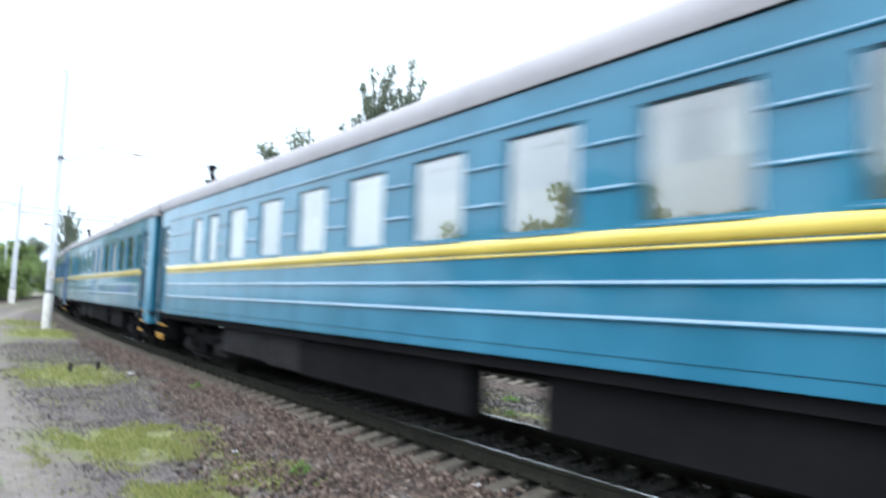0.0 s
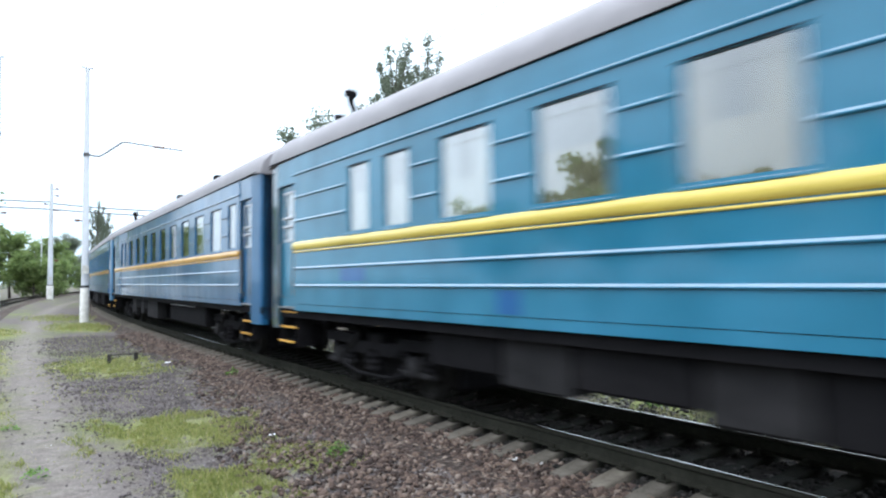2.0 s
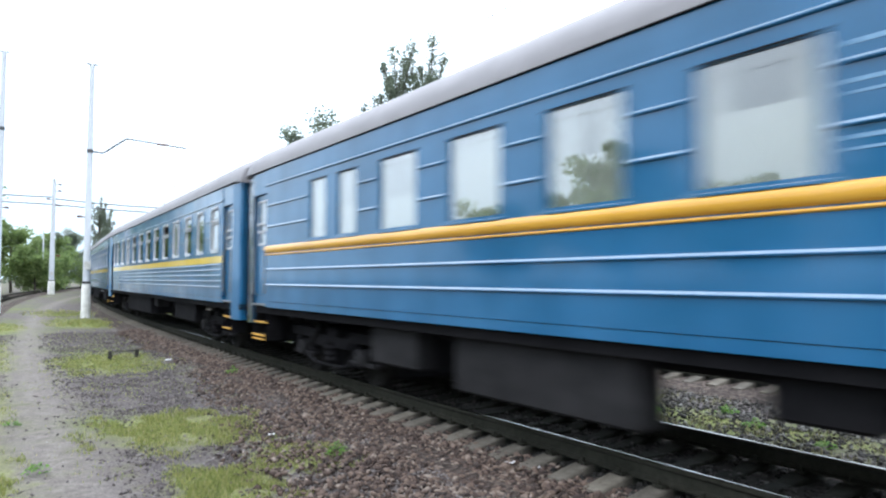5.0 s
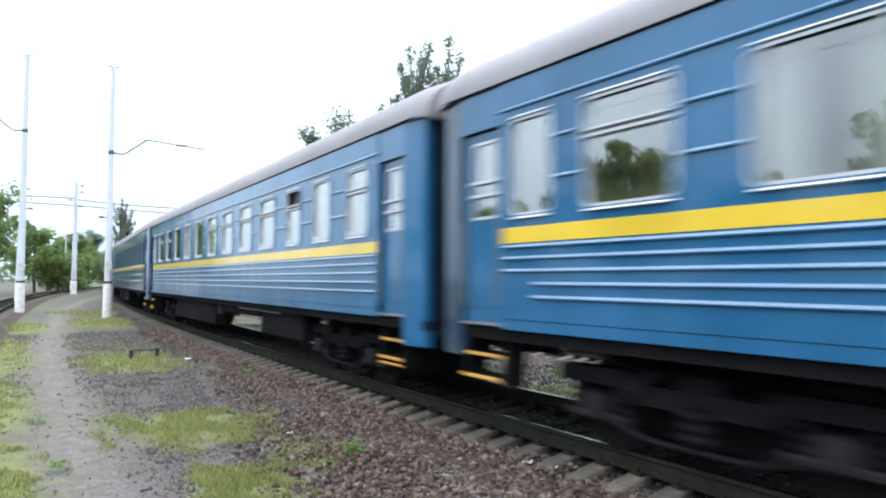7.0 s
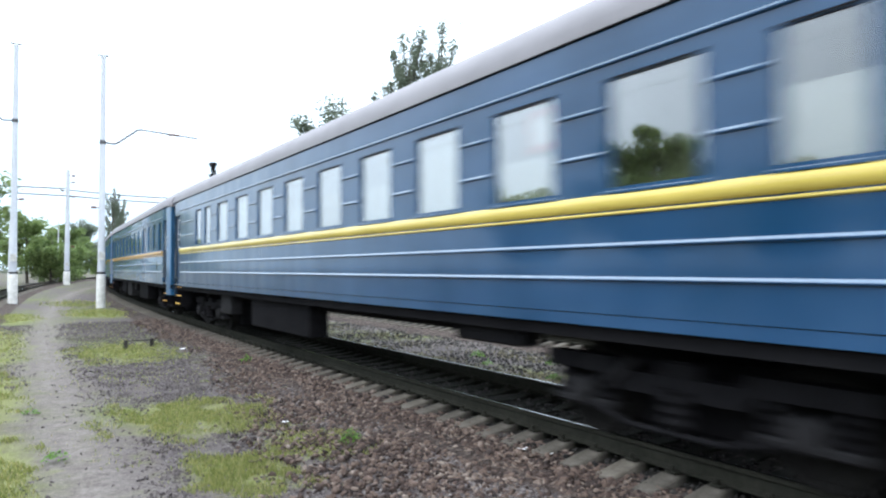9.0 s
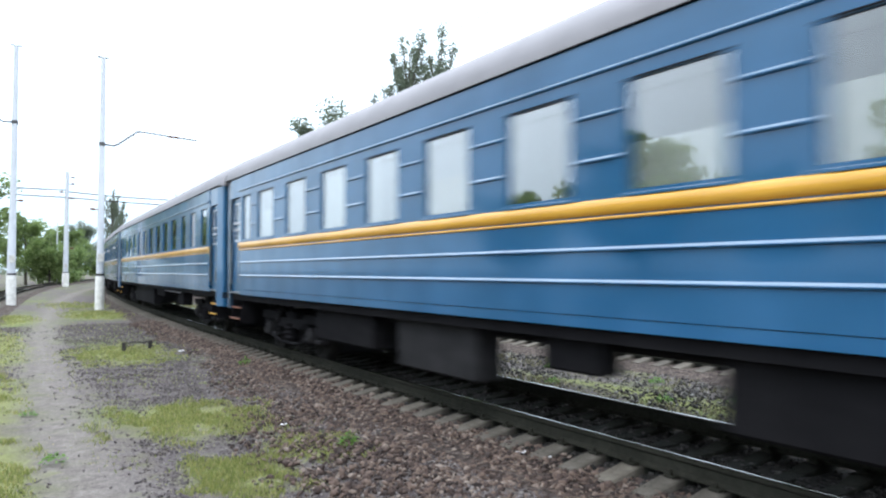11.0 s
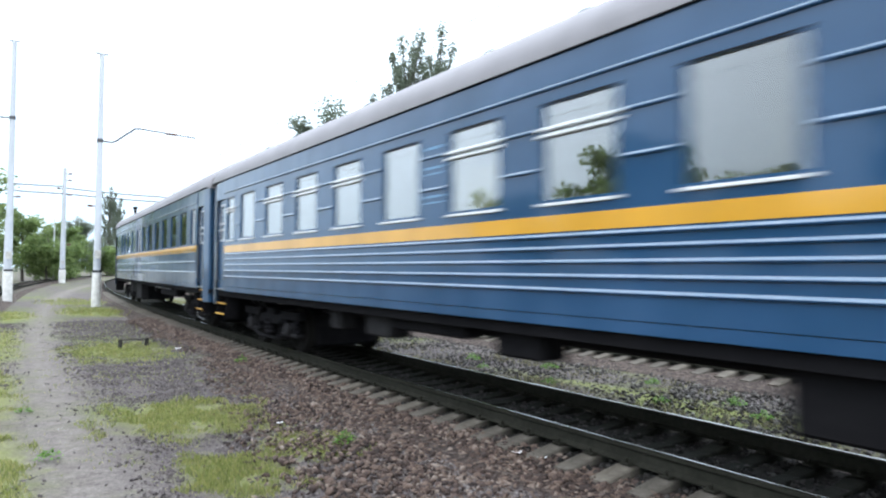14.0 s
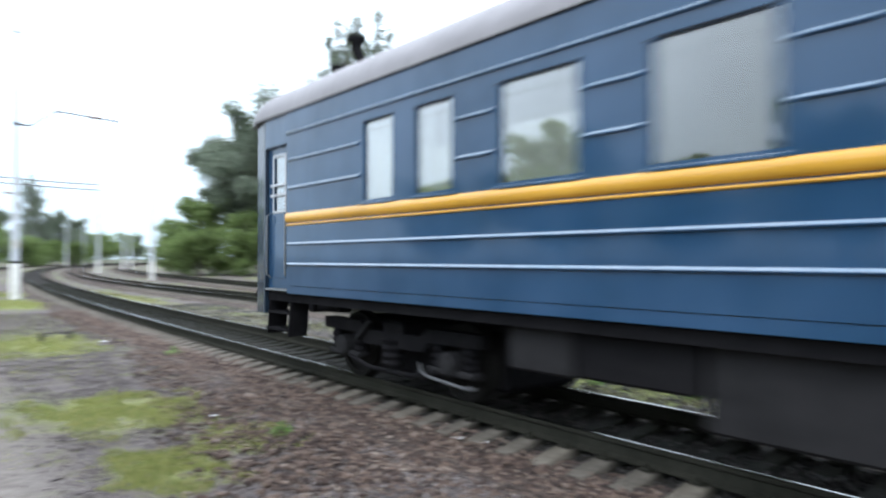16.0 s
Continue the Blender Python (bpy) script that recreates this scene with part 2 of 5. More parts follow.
LEAF_LIGHT = leaf_material("fresh_green_leaves", [(0.0, (0.12, 0.18, 0.06)), (0.6, (0.19, 0.26, 0.09)), (1.0, (0.27, 0.34, 0.13))])
LITTER = plain("white_paper_litter", (0.6, 0.6, 0.6), (0.85, 0.85, 0.85), 9, 0.8)
STUB_WOOD = plain("dark_creosoted_wood", (0.02, 0.018, 0.016), (0.05, 0.045, 0.04), 9, 0.9)
WEED = leaf_material("weed_leaves", [(0.0, (0.06, 0.15, 0.02)), (1.0, (0.16, 0.30, 0.05))])


# ---- mesh building ----
class Shape:
    """Gathers vertices and faces for one mesh."""

    def __init__(self):
        self.v, self.f = [], []

    def add(self, verts, faces):
        k = len(self.v)
        self.v.extend(tuple(p) for p in verts)
        self.f.extend(tuple(i + k for i in f) for f in faces)
        return self

    def box(self, x0, x1, y0, y1, z0, z1):
        vs = [(x, y, z) for z in (z0, z1) for y in (y0, y1) for x in (x0, x1)]
        return self.add(vs, [(0, 2, 3, 1), (4, 5, 7, 6), (0, 1, 5, 4), (2, 6, 7, 3), (0, 4, 6, 2), (1, 3, 7, 5)])

    def cbox(self, x0, x1, y0, y1, z0, z1, c=0.01):
        """A box with chamfered edges."""
        lo, hi = (x0, y0, z0), (x1, y1, z1)
        vs, idx = [], {}
        for sx in (0, 1):
            for sy in (0, 1):
                for sz in (0, 1):
                    s = (sx, sy, sz)
                    for a in range(3):
                        q = []
                        for b in range(3):
                            q.append((hi[b] if s[b] else lo[b]) if b == a else (hi[b] - c if s[b] else lo[b] + c))
                        idx[(s, a)] = len(vs)
                        vs.append(q)
        fs = []
        for a in range(3):
            b, d = (a + 1) % 3, (a + 2) % 3
            for side in (0, 1):
                ring = []
                for u, w in ((0, 0), (1, 0), (1, 1), (0, 1)):
                    s = [0, 0, 0]
                    s[a], s[b], s[d] = side, u, w
                    ring.append(idx[(tuple(s), a)])
                fs.append(tuple(ring if side else ring[::-1]))
            for u in (0, 1):
                for w in (0, 1):
                    s0, s1 = [0, 0, 0], [0, 0, 0]
                    s0[b] = s1[b] = u
                    s0[d] = s1[d] = w
                    s1[a] = 1
                    s0, s1 = tuple(s0), tuple(s1)
                    q = (idx[(s0, b)], idx[(s1, b)], idx[(s1, d)], idx[(s0, d)])
                    fs.append(q if u == w else q[::-1])
        for sx in (0, 1):
            for sy in (0, 1):
                for sz in (0, 1):
                    s = (sx, sy, sz)
                    q = (idx[(s, 0)], idx[(s, 1)], idx[(s, 2)])
                    fs.append(q if (sx + sy + sz) % 2 else q[::-1])
        return self.add(vs, fs)

    def plate(self, axis, a0, a1, us, vs, hole):
        """A plate from a0 to a1 across the axis, on a grid of cells; cells for which hole(u, v) holds at their middle are open."""
        nu, nv = len(us), len(vs)
        put = {"x": lambda a, u, v: (a, u, v), "y": lambda a, u, v: (u, a, v), "z": lambda a, u, v: (u, v, a)}[axis]
        full = [[not hole((us[i] + us[i + 1]) / 2, (vs[j] + vs[j + 1]) / 2) for j in range(nv - 1)] for i in range(nu - 1)]
        ids, verts, faces = {}, [], []

        def at(k, i, j):
            if (k, i, j) not in ids:
                ids[(k, i, j)] = len(verts)
                verts.append(put((a0, a1)[k], us[i], vs[j]))
            return ids[(k, i, j)]

        ok = lambda i, j: 0 <= i < nu - 1 and 0 <= j < nv - 1 and full[i][j]
        for i in range(nu - 1):
            for j in range(nv - 1):
                if not full[i][j]:
                    continue
                for k in (0, 1):
                    faces.append((at(k, i, j), at(k, i + 1, j), at(k, i + 1, j + 1), at(k, i, j + 1)))
                for di, dj, p, q in ((-1, 0, (i, j), (i, j + 1)), (1, 0, (i + 1, j), (i + 1, j + 1)), (0, -1, (i, j), (i + 1, j)), (0, 1, (i, j + 1), (i + 1, j + 1))):
                    if not ok(i + di, j + dj):
                        faces.append((at(0, *p), at(0, *q), at(1, *q), at(1, *p)))
        return self.add(verts, faces)

    def sweep(self, rings, closed=True, caps=True):
        """Joins rings of equal length one after another."""
        n = len(rings[0])
        vs = [p for r in rings for p in r]
        fs = []
        for i in range(len(rings) - 1):
            for j in range(n if closed else n - 1):
                a, b = i * n + j, i * n + (j + 1) % n
                fs.append((a, b, b + n, a + n))
        if caps and closed:
            fs.append(tuple(range(n))[::-1])
            fs.append(tuple((len(rings) - 1) * n + j for j in range(n)))
        return self.add(vs, fs)

    def tube(self, path, radius, n=8):
        """A round bar along a path; radius may be a list."""
        rings = []
        for i, p in enumerate(path):
            a, b = Vector(path[max(0, i - 1)]), Vector(path[min(len(path) - 1, i + 1)])
            d = (b - a).normalized()
            u = d.cross(Vector((0, 0, 1)) if abs(d.z) < 0.9 else Vector((1, 0, 0))).normalized()
            w = d.cross(u)
            r = radius[i] if isinstance(radius, (list, tuple)) else radius
            rings.append([Vector(p) + r * (math.cos(2 * math.pi * k / n) * u + math.sin(2 * math.pi * k / n) * w) for k in range(n)])
        return self.sweep(rings)

    def lathe(self, axis_at, profile, n=24, axis="x"):
        """Turns (along, radius) pairs round an axis through axis_at."""
        rings = []
        for s, r in profile:
            ring = []
            for k in range(n):
                c, d = r * math.cos(2 * math.pi * k / n), r * math.sin(2 * math.pi * k / n)
                q = {"x": (s, c, d), "y": (c, s, d), "z": (c, d, s)}[axis]
                ring.append(tuple(axis_at[i] + q[i] for i in range(3)))
            rings.append(ring)
        return self.sweep(rings)

    def mesh(self, name, mat, smooth=False):
        me = bpy.data.meshes.new(name)
        me.from_pydata([tuple(p) for p in self.v], [], self.f)
        bm = bmesh.new()
        bm.from_mesh(me)
        bmesh.ops.recalc_face_normals(bm, faces=bm.faces)
        bm.to_mesh(me)
        bm.free()
        me.materials.append(mat)
        if smooth:
            me.shade_smooth()
            me.set_sharp_from_angle(angle=radians(40))
        return me


def thing(name, label, category, group="", kind=""):
    e = new(name)
    e.empty_display_size = 0.2
    return tagged(e, label, category, group, kind)


def part(name, shape, mat, parent, label="", smooth=False):
    me = shape if isinstance(shape, bpy.types.Mesh) else shape.mesh(name, mat, smooth)
    ob = new(name, me)
    ob.parent = parent
    if label:
        tagged(ob, label)
    return ob


def solo(name, shape, mat, label, category, group="", kind="", smooth=False):
    return tagged(new(name, shape.mesh(name, mat, smooth)), label, category, group, kind)


def big_mesh(name, verts, faces, mat):
    me = bpy.data.meshes.new(name)
    me.from_pydata(verts, [], faces)
    me.materials.append(mat)
    return me


# ---- the curve of the tracks ----
D0, RADIUS = 6.27, 644.5        # nearest distance of the train's track, radius of its curve


def on_track(s, n=0.0, z=0.0):
    """A point s metres along the train's track, n metres outside its middle (towards the camera)."""
    a = s / RADIUS
    return Vector((D0 + RADIUS - (RADIUS + n) * math.cos(a), (RADIUS + n) * math.sin(a), z))


def heading(s):
    return -math.degrees(s / RADIUS)


GROUND_Z = -0.36
TRACKS = {"train": 0.0, "second": -6.9, "third": -12.2, "outer": 8.6}


def offset(key, s):
    """Distance of a track from the train's; the second one draws nearer farther off."""
    if key != "second":
        return TRACKS[key]
    k = max(0.0, min(1.0, (s - 14) / 60))
    return TRACKS[key] + 2.0 * k * k * (3 - 2 * k)


# ---- ground ----
def ground_material():
    m, n, l, p = nodes_of("trodden_cinder_ground")
    v = coords(n)
    fine, mid, broad = noise_tex(n, l, 26, 6, v, 0.75), noise_tex(n, l, 2.4, 5, v), noise_tex(n, l, 0.25, 4, v)
    cinder = ramp(n, l, fine, [(0.3, (0.047, 0.039, 0.040)), (0.5, (0.096, 0.082, 0.080)), (0.72, (0.168, 0.148, 0.140))])
    brown = ramp(n, l, fine, [(0.3, (0.055, 0.045, 0.039)), (0.7, (0.16, 0.138, 0.12))])
    base = mix(n, l, ramp(n, l, mid, [(0.42, (0, 0, 0)), (0.6, (1, 1, 1))]), cinder, brown)
    sep = n.new("ShaderNodeSeparateXYZ")
    l.new(v, sep.inputs[0])

    def math_node(op, a, b=None):
        x = n.new("ShaderNodeMath")
        x.operation = op
        for sock, val in zip(x.inputs, (a, b)):
            if isinstance(val, (int, float)):
                sock.default_value = val
            elif val is not None:
                l.new(val, sock)
        return x.outputs[0]

    # a pale footpath beside the track, with ragged edges
    y = sep.outputs[1]
    mid_x = math_node("ADD", 0.72, math_node("MULTIPLY", math_node("MULTIPLY", y, y), 0.00115))
    off = math_node("ABSOLUTE", math_node("SUBTRACT", sep.outputs[0], mid_x))
    wob = math_node("ADD", off, math_node("MULTIPLY", math_node("SUBTRACT", mid, 0.5), 0.7))
    on_path = ramp(n, l, wob, [(0.0, (0.9, 0.9, 0.9)), (0.35, (0.55, 0.55, 0.55)), (0.85, (0, 0, 0))])
    dust = ramp(n, l, fine, [(0.3, (0.125, 0.108, 0.096)), (0.7, (0.255, 0.228, 0.205))])
    dust = mix(n, l, ramp(n, l, noise_tex(n, l, 7.0, 5, v), [(0.42, (0, 0, 0)), (0.62, (0.7, 0.7, 0.7))]), dust, brown)
    c = mix(n, l, on_path, base, dust)
    # thin green growth, in ragged patches, everywhere but on the path
    green = ramp(n, l, fine, [(0.3, (0.06, 0.08, 0.022)), (0.7, (0.18, 0.205, 0.06))])
    patch = math_node("MULTIPLY", ramp(n, l, math_node("ADD", math_node("MULTIPLY", broad, 0.8), math_node("MULTIPLY", mid, 0.35)),
                                       [(0.56, (0, 0, 0)), (0.68, (0.8, 0.8, 0.8))]),
                      math_node("SUBTRACT", 1.0, on_path))
    c = mix(n, l, patch, c, green)
    turf = None
    for cx, cy, rx, ry in TURF:
        mp = n.new("ShaderNodeMapping")
        mp.vector_type = "TEXTURE"
        mp.inputs["Location"].default_value = (cx, cy, GROUND_Z)
        mp.inputs["Scale"].default_value = (rx, ry, 5)
        l.new(v, mp.inputs["Vector"])
        ln = n.new("ShaderNodeVectorMath")
        ln.operation = "LENGTH"
        l.new(mp.outputs[0], ln.inputs[0])
        turf = ln.outputs["Value"] if turf is None else math_node("MINIMUM", turf, ln.outputs["Value"])
    turf = math_node("ADD", turf, math_node("MULTIPLY", math_node("SUBTRACT", mid, 0.5), 1.6))
    soft = ramp(n, l, turf, [(0.45, (0.75, 0.75, 0.75)), (1.1, (0, 0, 0))])
    straw = ramp(n, l, fine, [(0.3, (0.09, 0.108, 0.034)), (0.7, (0.26, 0.27, 0.09))])
    l.new(mix(n, l, soft, c, straw), p.inputs["Base Color"])
    p.inputs["Roughness"].default_value = 0.95
    p.inputs["Specular IOR Level"].default_value = 0.15
    bump(n, l, p, fine, 0.7, 0.03)
    return m


TURF = [(2.45, 10.1, 1.2, 1.5), (2.2, 7.1, 0.65, 0.9), (3.3, 7.8, 0.6, 0.8), (2.9, 19.0, 1.4, 2.7), (-0.15, 8.6, 0.72, 2.8), (-0.15, 13.5, 0.8, 4.0),
        (0.0, 23.0, 1.1, 7.0), (0.7, 34.5, 1.4, 4.0), (4.4, 36.5, 1.9, 4.5), (9.35, 7.0, 0.4, 6.0), (10.0, 42, 0.9, 14.0)]
GROUND = ground_material()
g = Shape()
xs = [-3000, -400, -60] + [i * 0.5 for i in range(-16, 17)] + [60, 400, 3000]
ys = [-3000, -400, -60, -10] + [i * 0.6 for i in range(-5, 80)] + [60, 100, 200, 500, 1500, 4000]
gv = []
for gy in ys:
    for gx in xs:
        near = abs(gx) < 9 and -5 < gy < 50
        gv.append((gx, gy, GROUND_Z + (0.05 * noise.noise((gx * 0.5, gy * 0.5, 0)) + 0.02 * noise.noise((gx * 2, gy * 2, 3)) if near else 0)))
gn = len(xs)
g.add(gv, [(j * gn + i, j * gn + i + 1, (j + 1) * gn + i + 1, (j + 1) * gn + i) for j in range(len(ys) - 1) for i in range(gn - 1)])
solo("ground", g, GROUND, "trodden grey-brown cinder ground with a pale footpath and thin grass", "ground", kind="structure", smooth=True)


# ---- ballast beds, rails ----
def bed_material():
    m, n, l, p = nodes_of("crushed_stone_bed")
    v = coords(n)
    vor = n.new("ShaderNodeTexVoronoi")
    vor.inputs["Scale"].default_value = 19
    l.new(v, vor.inputs["Vector"])
    sep = n.new("ShaderNodeSeparateXYZ")
    l.new(vor.outputs["Color"], sep.inputs[0])
    c = ramp(n, l, sep.outputs[0], [(0.0, (0.035, 0.028, 0.026)), (0.5, (0.08, 0.064, 0.057)), (1.0, (0.16, 0.135, 0.12))])
    broad = noise_tex(n, l, 0.5, 4, v)
    c = mix(n, l, 1.0, c, ramp(n, l, broad, [(0.3, (0.55, 0.52, 0.5)), (0.7, (0.9, 0.84, 0.78))]), "MULTIPLY")
    l.new(c, p.inputs["Base Color"])
    p.inputs["Roughness"].default_value = 0.95
    p.inputs["Specular IOR Level"].default_value = 0.15
    bump(n, l, p, vor.outputs["Distance"], 0.9, 0.04)
    return m


BED = bed_material()
# near-black tone that paints in the shade between the rails
SHADED_BED = plain("shaded_black_fines", (0.011, 0.0105, 0.0098), (0.034, 0.031, 0.028), 14, 0.9, 0, 0.3, spec=0.03)


def stations(s0, s1, fine_to=60):
    out, s = [], s0
    while s < s1:
        out.append(s)
        s += 1.0 if -5 < s < fine_to else 4.0
    return out + [s1]


def rail_ring(s, n, z=0.0):
    half = [(0.037, 0.0), (0.037, -0.035), (0.010, -0.052), (0.010, -0.145), (0.066, -0.165), (0.066, -0.18)]
    prof = [(a, b) for a, b in half] + [(-a, b) for a, b in reversed(half)]
    return [on_track(s, n + a, z + b) for a, b in prof]


def track(key, s0, s1, dusty=False):
    bed = Shape()
    prof = [(2.9, -0.62), (1.9, -0.335), (1.4, -0.287), (1.1, -0.272), (0.6, -0.262), (0, -0.268), (-0.6, -0.262), (-1.1, -0.272), (-1.4, -0.287), (-1.9, -0.335), (-2.9, -0.62)]
    bed.sweep([[on_track(s, offset(key, s) + a, b) for a, b in prof] for s in stations(s0, s1)], closed=False)
    root = tagged(new("track_bed", bed.mesh("track_bed", BED)), "railway track curving away on brown crushed-stone ballast", "railway track", "curving tracks", "structure")
    # strip between the rails that carries the train's painted shade
    shade_strip = Shape().sweep([[on_track(s, offset(key, s) + a, z) for a, z in ((1.0, -0.262), (0.6, -0.254), (0, -0.26), (-0.6, -0.254), (-1.0, -0.262))] for s in stations(s0, s1)], closed=False)
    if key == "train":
        part("shaded_bed", shade_strip, SHADED_BED, root, "fines between the rails, darkened as train shade")
    for side in (0.797, -0.797):
        r = Shape().sweep([rail_ring(s, offset(key, s) + side) for s in stations(s0, s1)])
        rail = part("rail", r, RAIL_RUST, root, "rusty steel rail with a polished head")
        h = Shape().sweep([[on_track(s, offset(key, s) + side + a, b) for a, b in ((0.010, 0.003), (0.002, 0.005), (-0.018, 0.005), (-0.027, 0.003))] for s in stations(s0, s1)], closed=False)
        part("rail_head", h, RAIL_HEAD, rail, "polished running surface")
    return root


track_root = {key: track(key, *span) for key, span in
              {"train": (-40, 330), "second": (-40, 330), "third": (-40, 330), "outer": (-40, 330)}.items()}


# ---- the train ----
PITCH, SPEED = 24.54, 15.927     # metres from coupling to coupling, metres a second
AT_REAR = 18.27                  # rear coupling of the ninth carriage at 12.5 s
HALF_W, Z_SKIRT, Z_SILL, Z_HEAD, Z_GUTTER = 1.53, 1.20, 2.46, 3.52, 3.985
BODY_END, DOOR0, DOOR1 = 12.01, 10.72, 11.52
# windows from the rear forwards, middle and width: compartment cars and open saloon cars
WIN_A = [(8.2, 0.72), (7.08, 0.72)] + [(5.5 - 1.765 * i, 1.06) for i in range(9)] + [(-10.1, 0.7)]
WIN_C = [(10.22, 0.64)] + [(8.9 - 1.757 * i, 1.06) for i in range(9)] + [(-6.9, 0.8), (-8.42, 0.8), (-9.98, 0.8)]
# metres by which each carriage hangs ahead of its even place in the train
AHEAD = [0.62, 0.45, 0.35, 0.12, 0.10, 0.18, 0.20, 0.05, 0.22, 0.22, 0.32]


def side_skin(wins, sgn):
    """One long side with its window openings, 50 mm thick, between the end doors."""
    x0, x1 = sorted((sgn * HALF_W, sgn * (HALF_W - 0.05)))
    s = Shape()
    edges = sorted([(c - w / 2, c + w / 2) for c, w in wins])
    us = [-DOOR0] + [e for pair in edges for e in pair] + [DOOR0]
    s.plate("x", x0, x1, us, [Z_SKIRT + 0.12, Z_SILL, Z_HEAD, Z_GUTTER],
            lambda u, v: Z_SILL < v < Z_HEAD and any(a < u < b for a, b in edges))
    return s


def skirt(sgn):
    """Lower panel, tucked in by a seam."""
    s = Shape()
    xs0, xs1 = sorted((sgn * (HALF_W - 0.006), sgn * (HALF_W - 0.05)))
    s.box(xs0, xs1, -DOOR0, DOOR0, Z_SKIRT, Z_SKIRT + 0.112)
    return s


def half_round(x, sgn, y0, y1, z, r, depth):
    ring = [(x + sgn * depth * math.sin(math.pi * k / 8), -r * math.cos(math.pi * k / 8) + z) for k in range(9)]
    return Shape().sweep([[(a, y, b) for a, b in ring] for y in (y0, y1)])


def pressed_rib(x, sgn, y0, y1, z):
    """A pressed rib: a sloping upper face, a rounded nose, a short underside."""
    prof = [(0, -0.022), (0.020, -0.018), (0.028, -0.008), (0.028, 0.001), (0.022, 0.009), (0, 0.026)]
    return Shape().sweep([[(x + sgn * a, y, z + b) for a, b in prof] for y in (y0, y1)])


def roof_profile():
    out = []
    for k in range(25):
        a = math.pi * k / 24
        c, sn = math.cos(a), math.sin(a)
        x = (HALF_W + 0.014) * (abs(c) ** 0.72) * (1 if c > 0 else -1)
        out.append((x, Z_GUTTER + 0.685 * (sn ** 0.86)))
    return out


def rounded_ring(a, b, z0, z1, grow_out, grow_in, r_out, r_in, x_front, x_back):
    """A frame with rounded corners round an opening, from its outer to its inner edge."""
    def loop(grow, r, x):
        out = []
        for cy, cz, q in ((b + grow - r, z1 + grow - r, 0), (a - grow + r, z1 + grow - r, 1), (a - grow + r, z0 - grow + r, 2), (b + grow - r, z0 - grow + r, 3)):
            for k in range(6):
                w = math.pi / 2 * (q + k / 5)
                out.append((x, cy + r * math.cos(w), cz + r * math.sin(w)))
        return out
    return Shape().sweep([loop(grow_out, r_out, x_back), loop(grow_out, r_out, x_front), loop(grow_in, r_in, x_front), loop(grow_in, r_in, x_back)], caps=False)


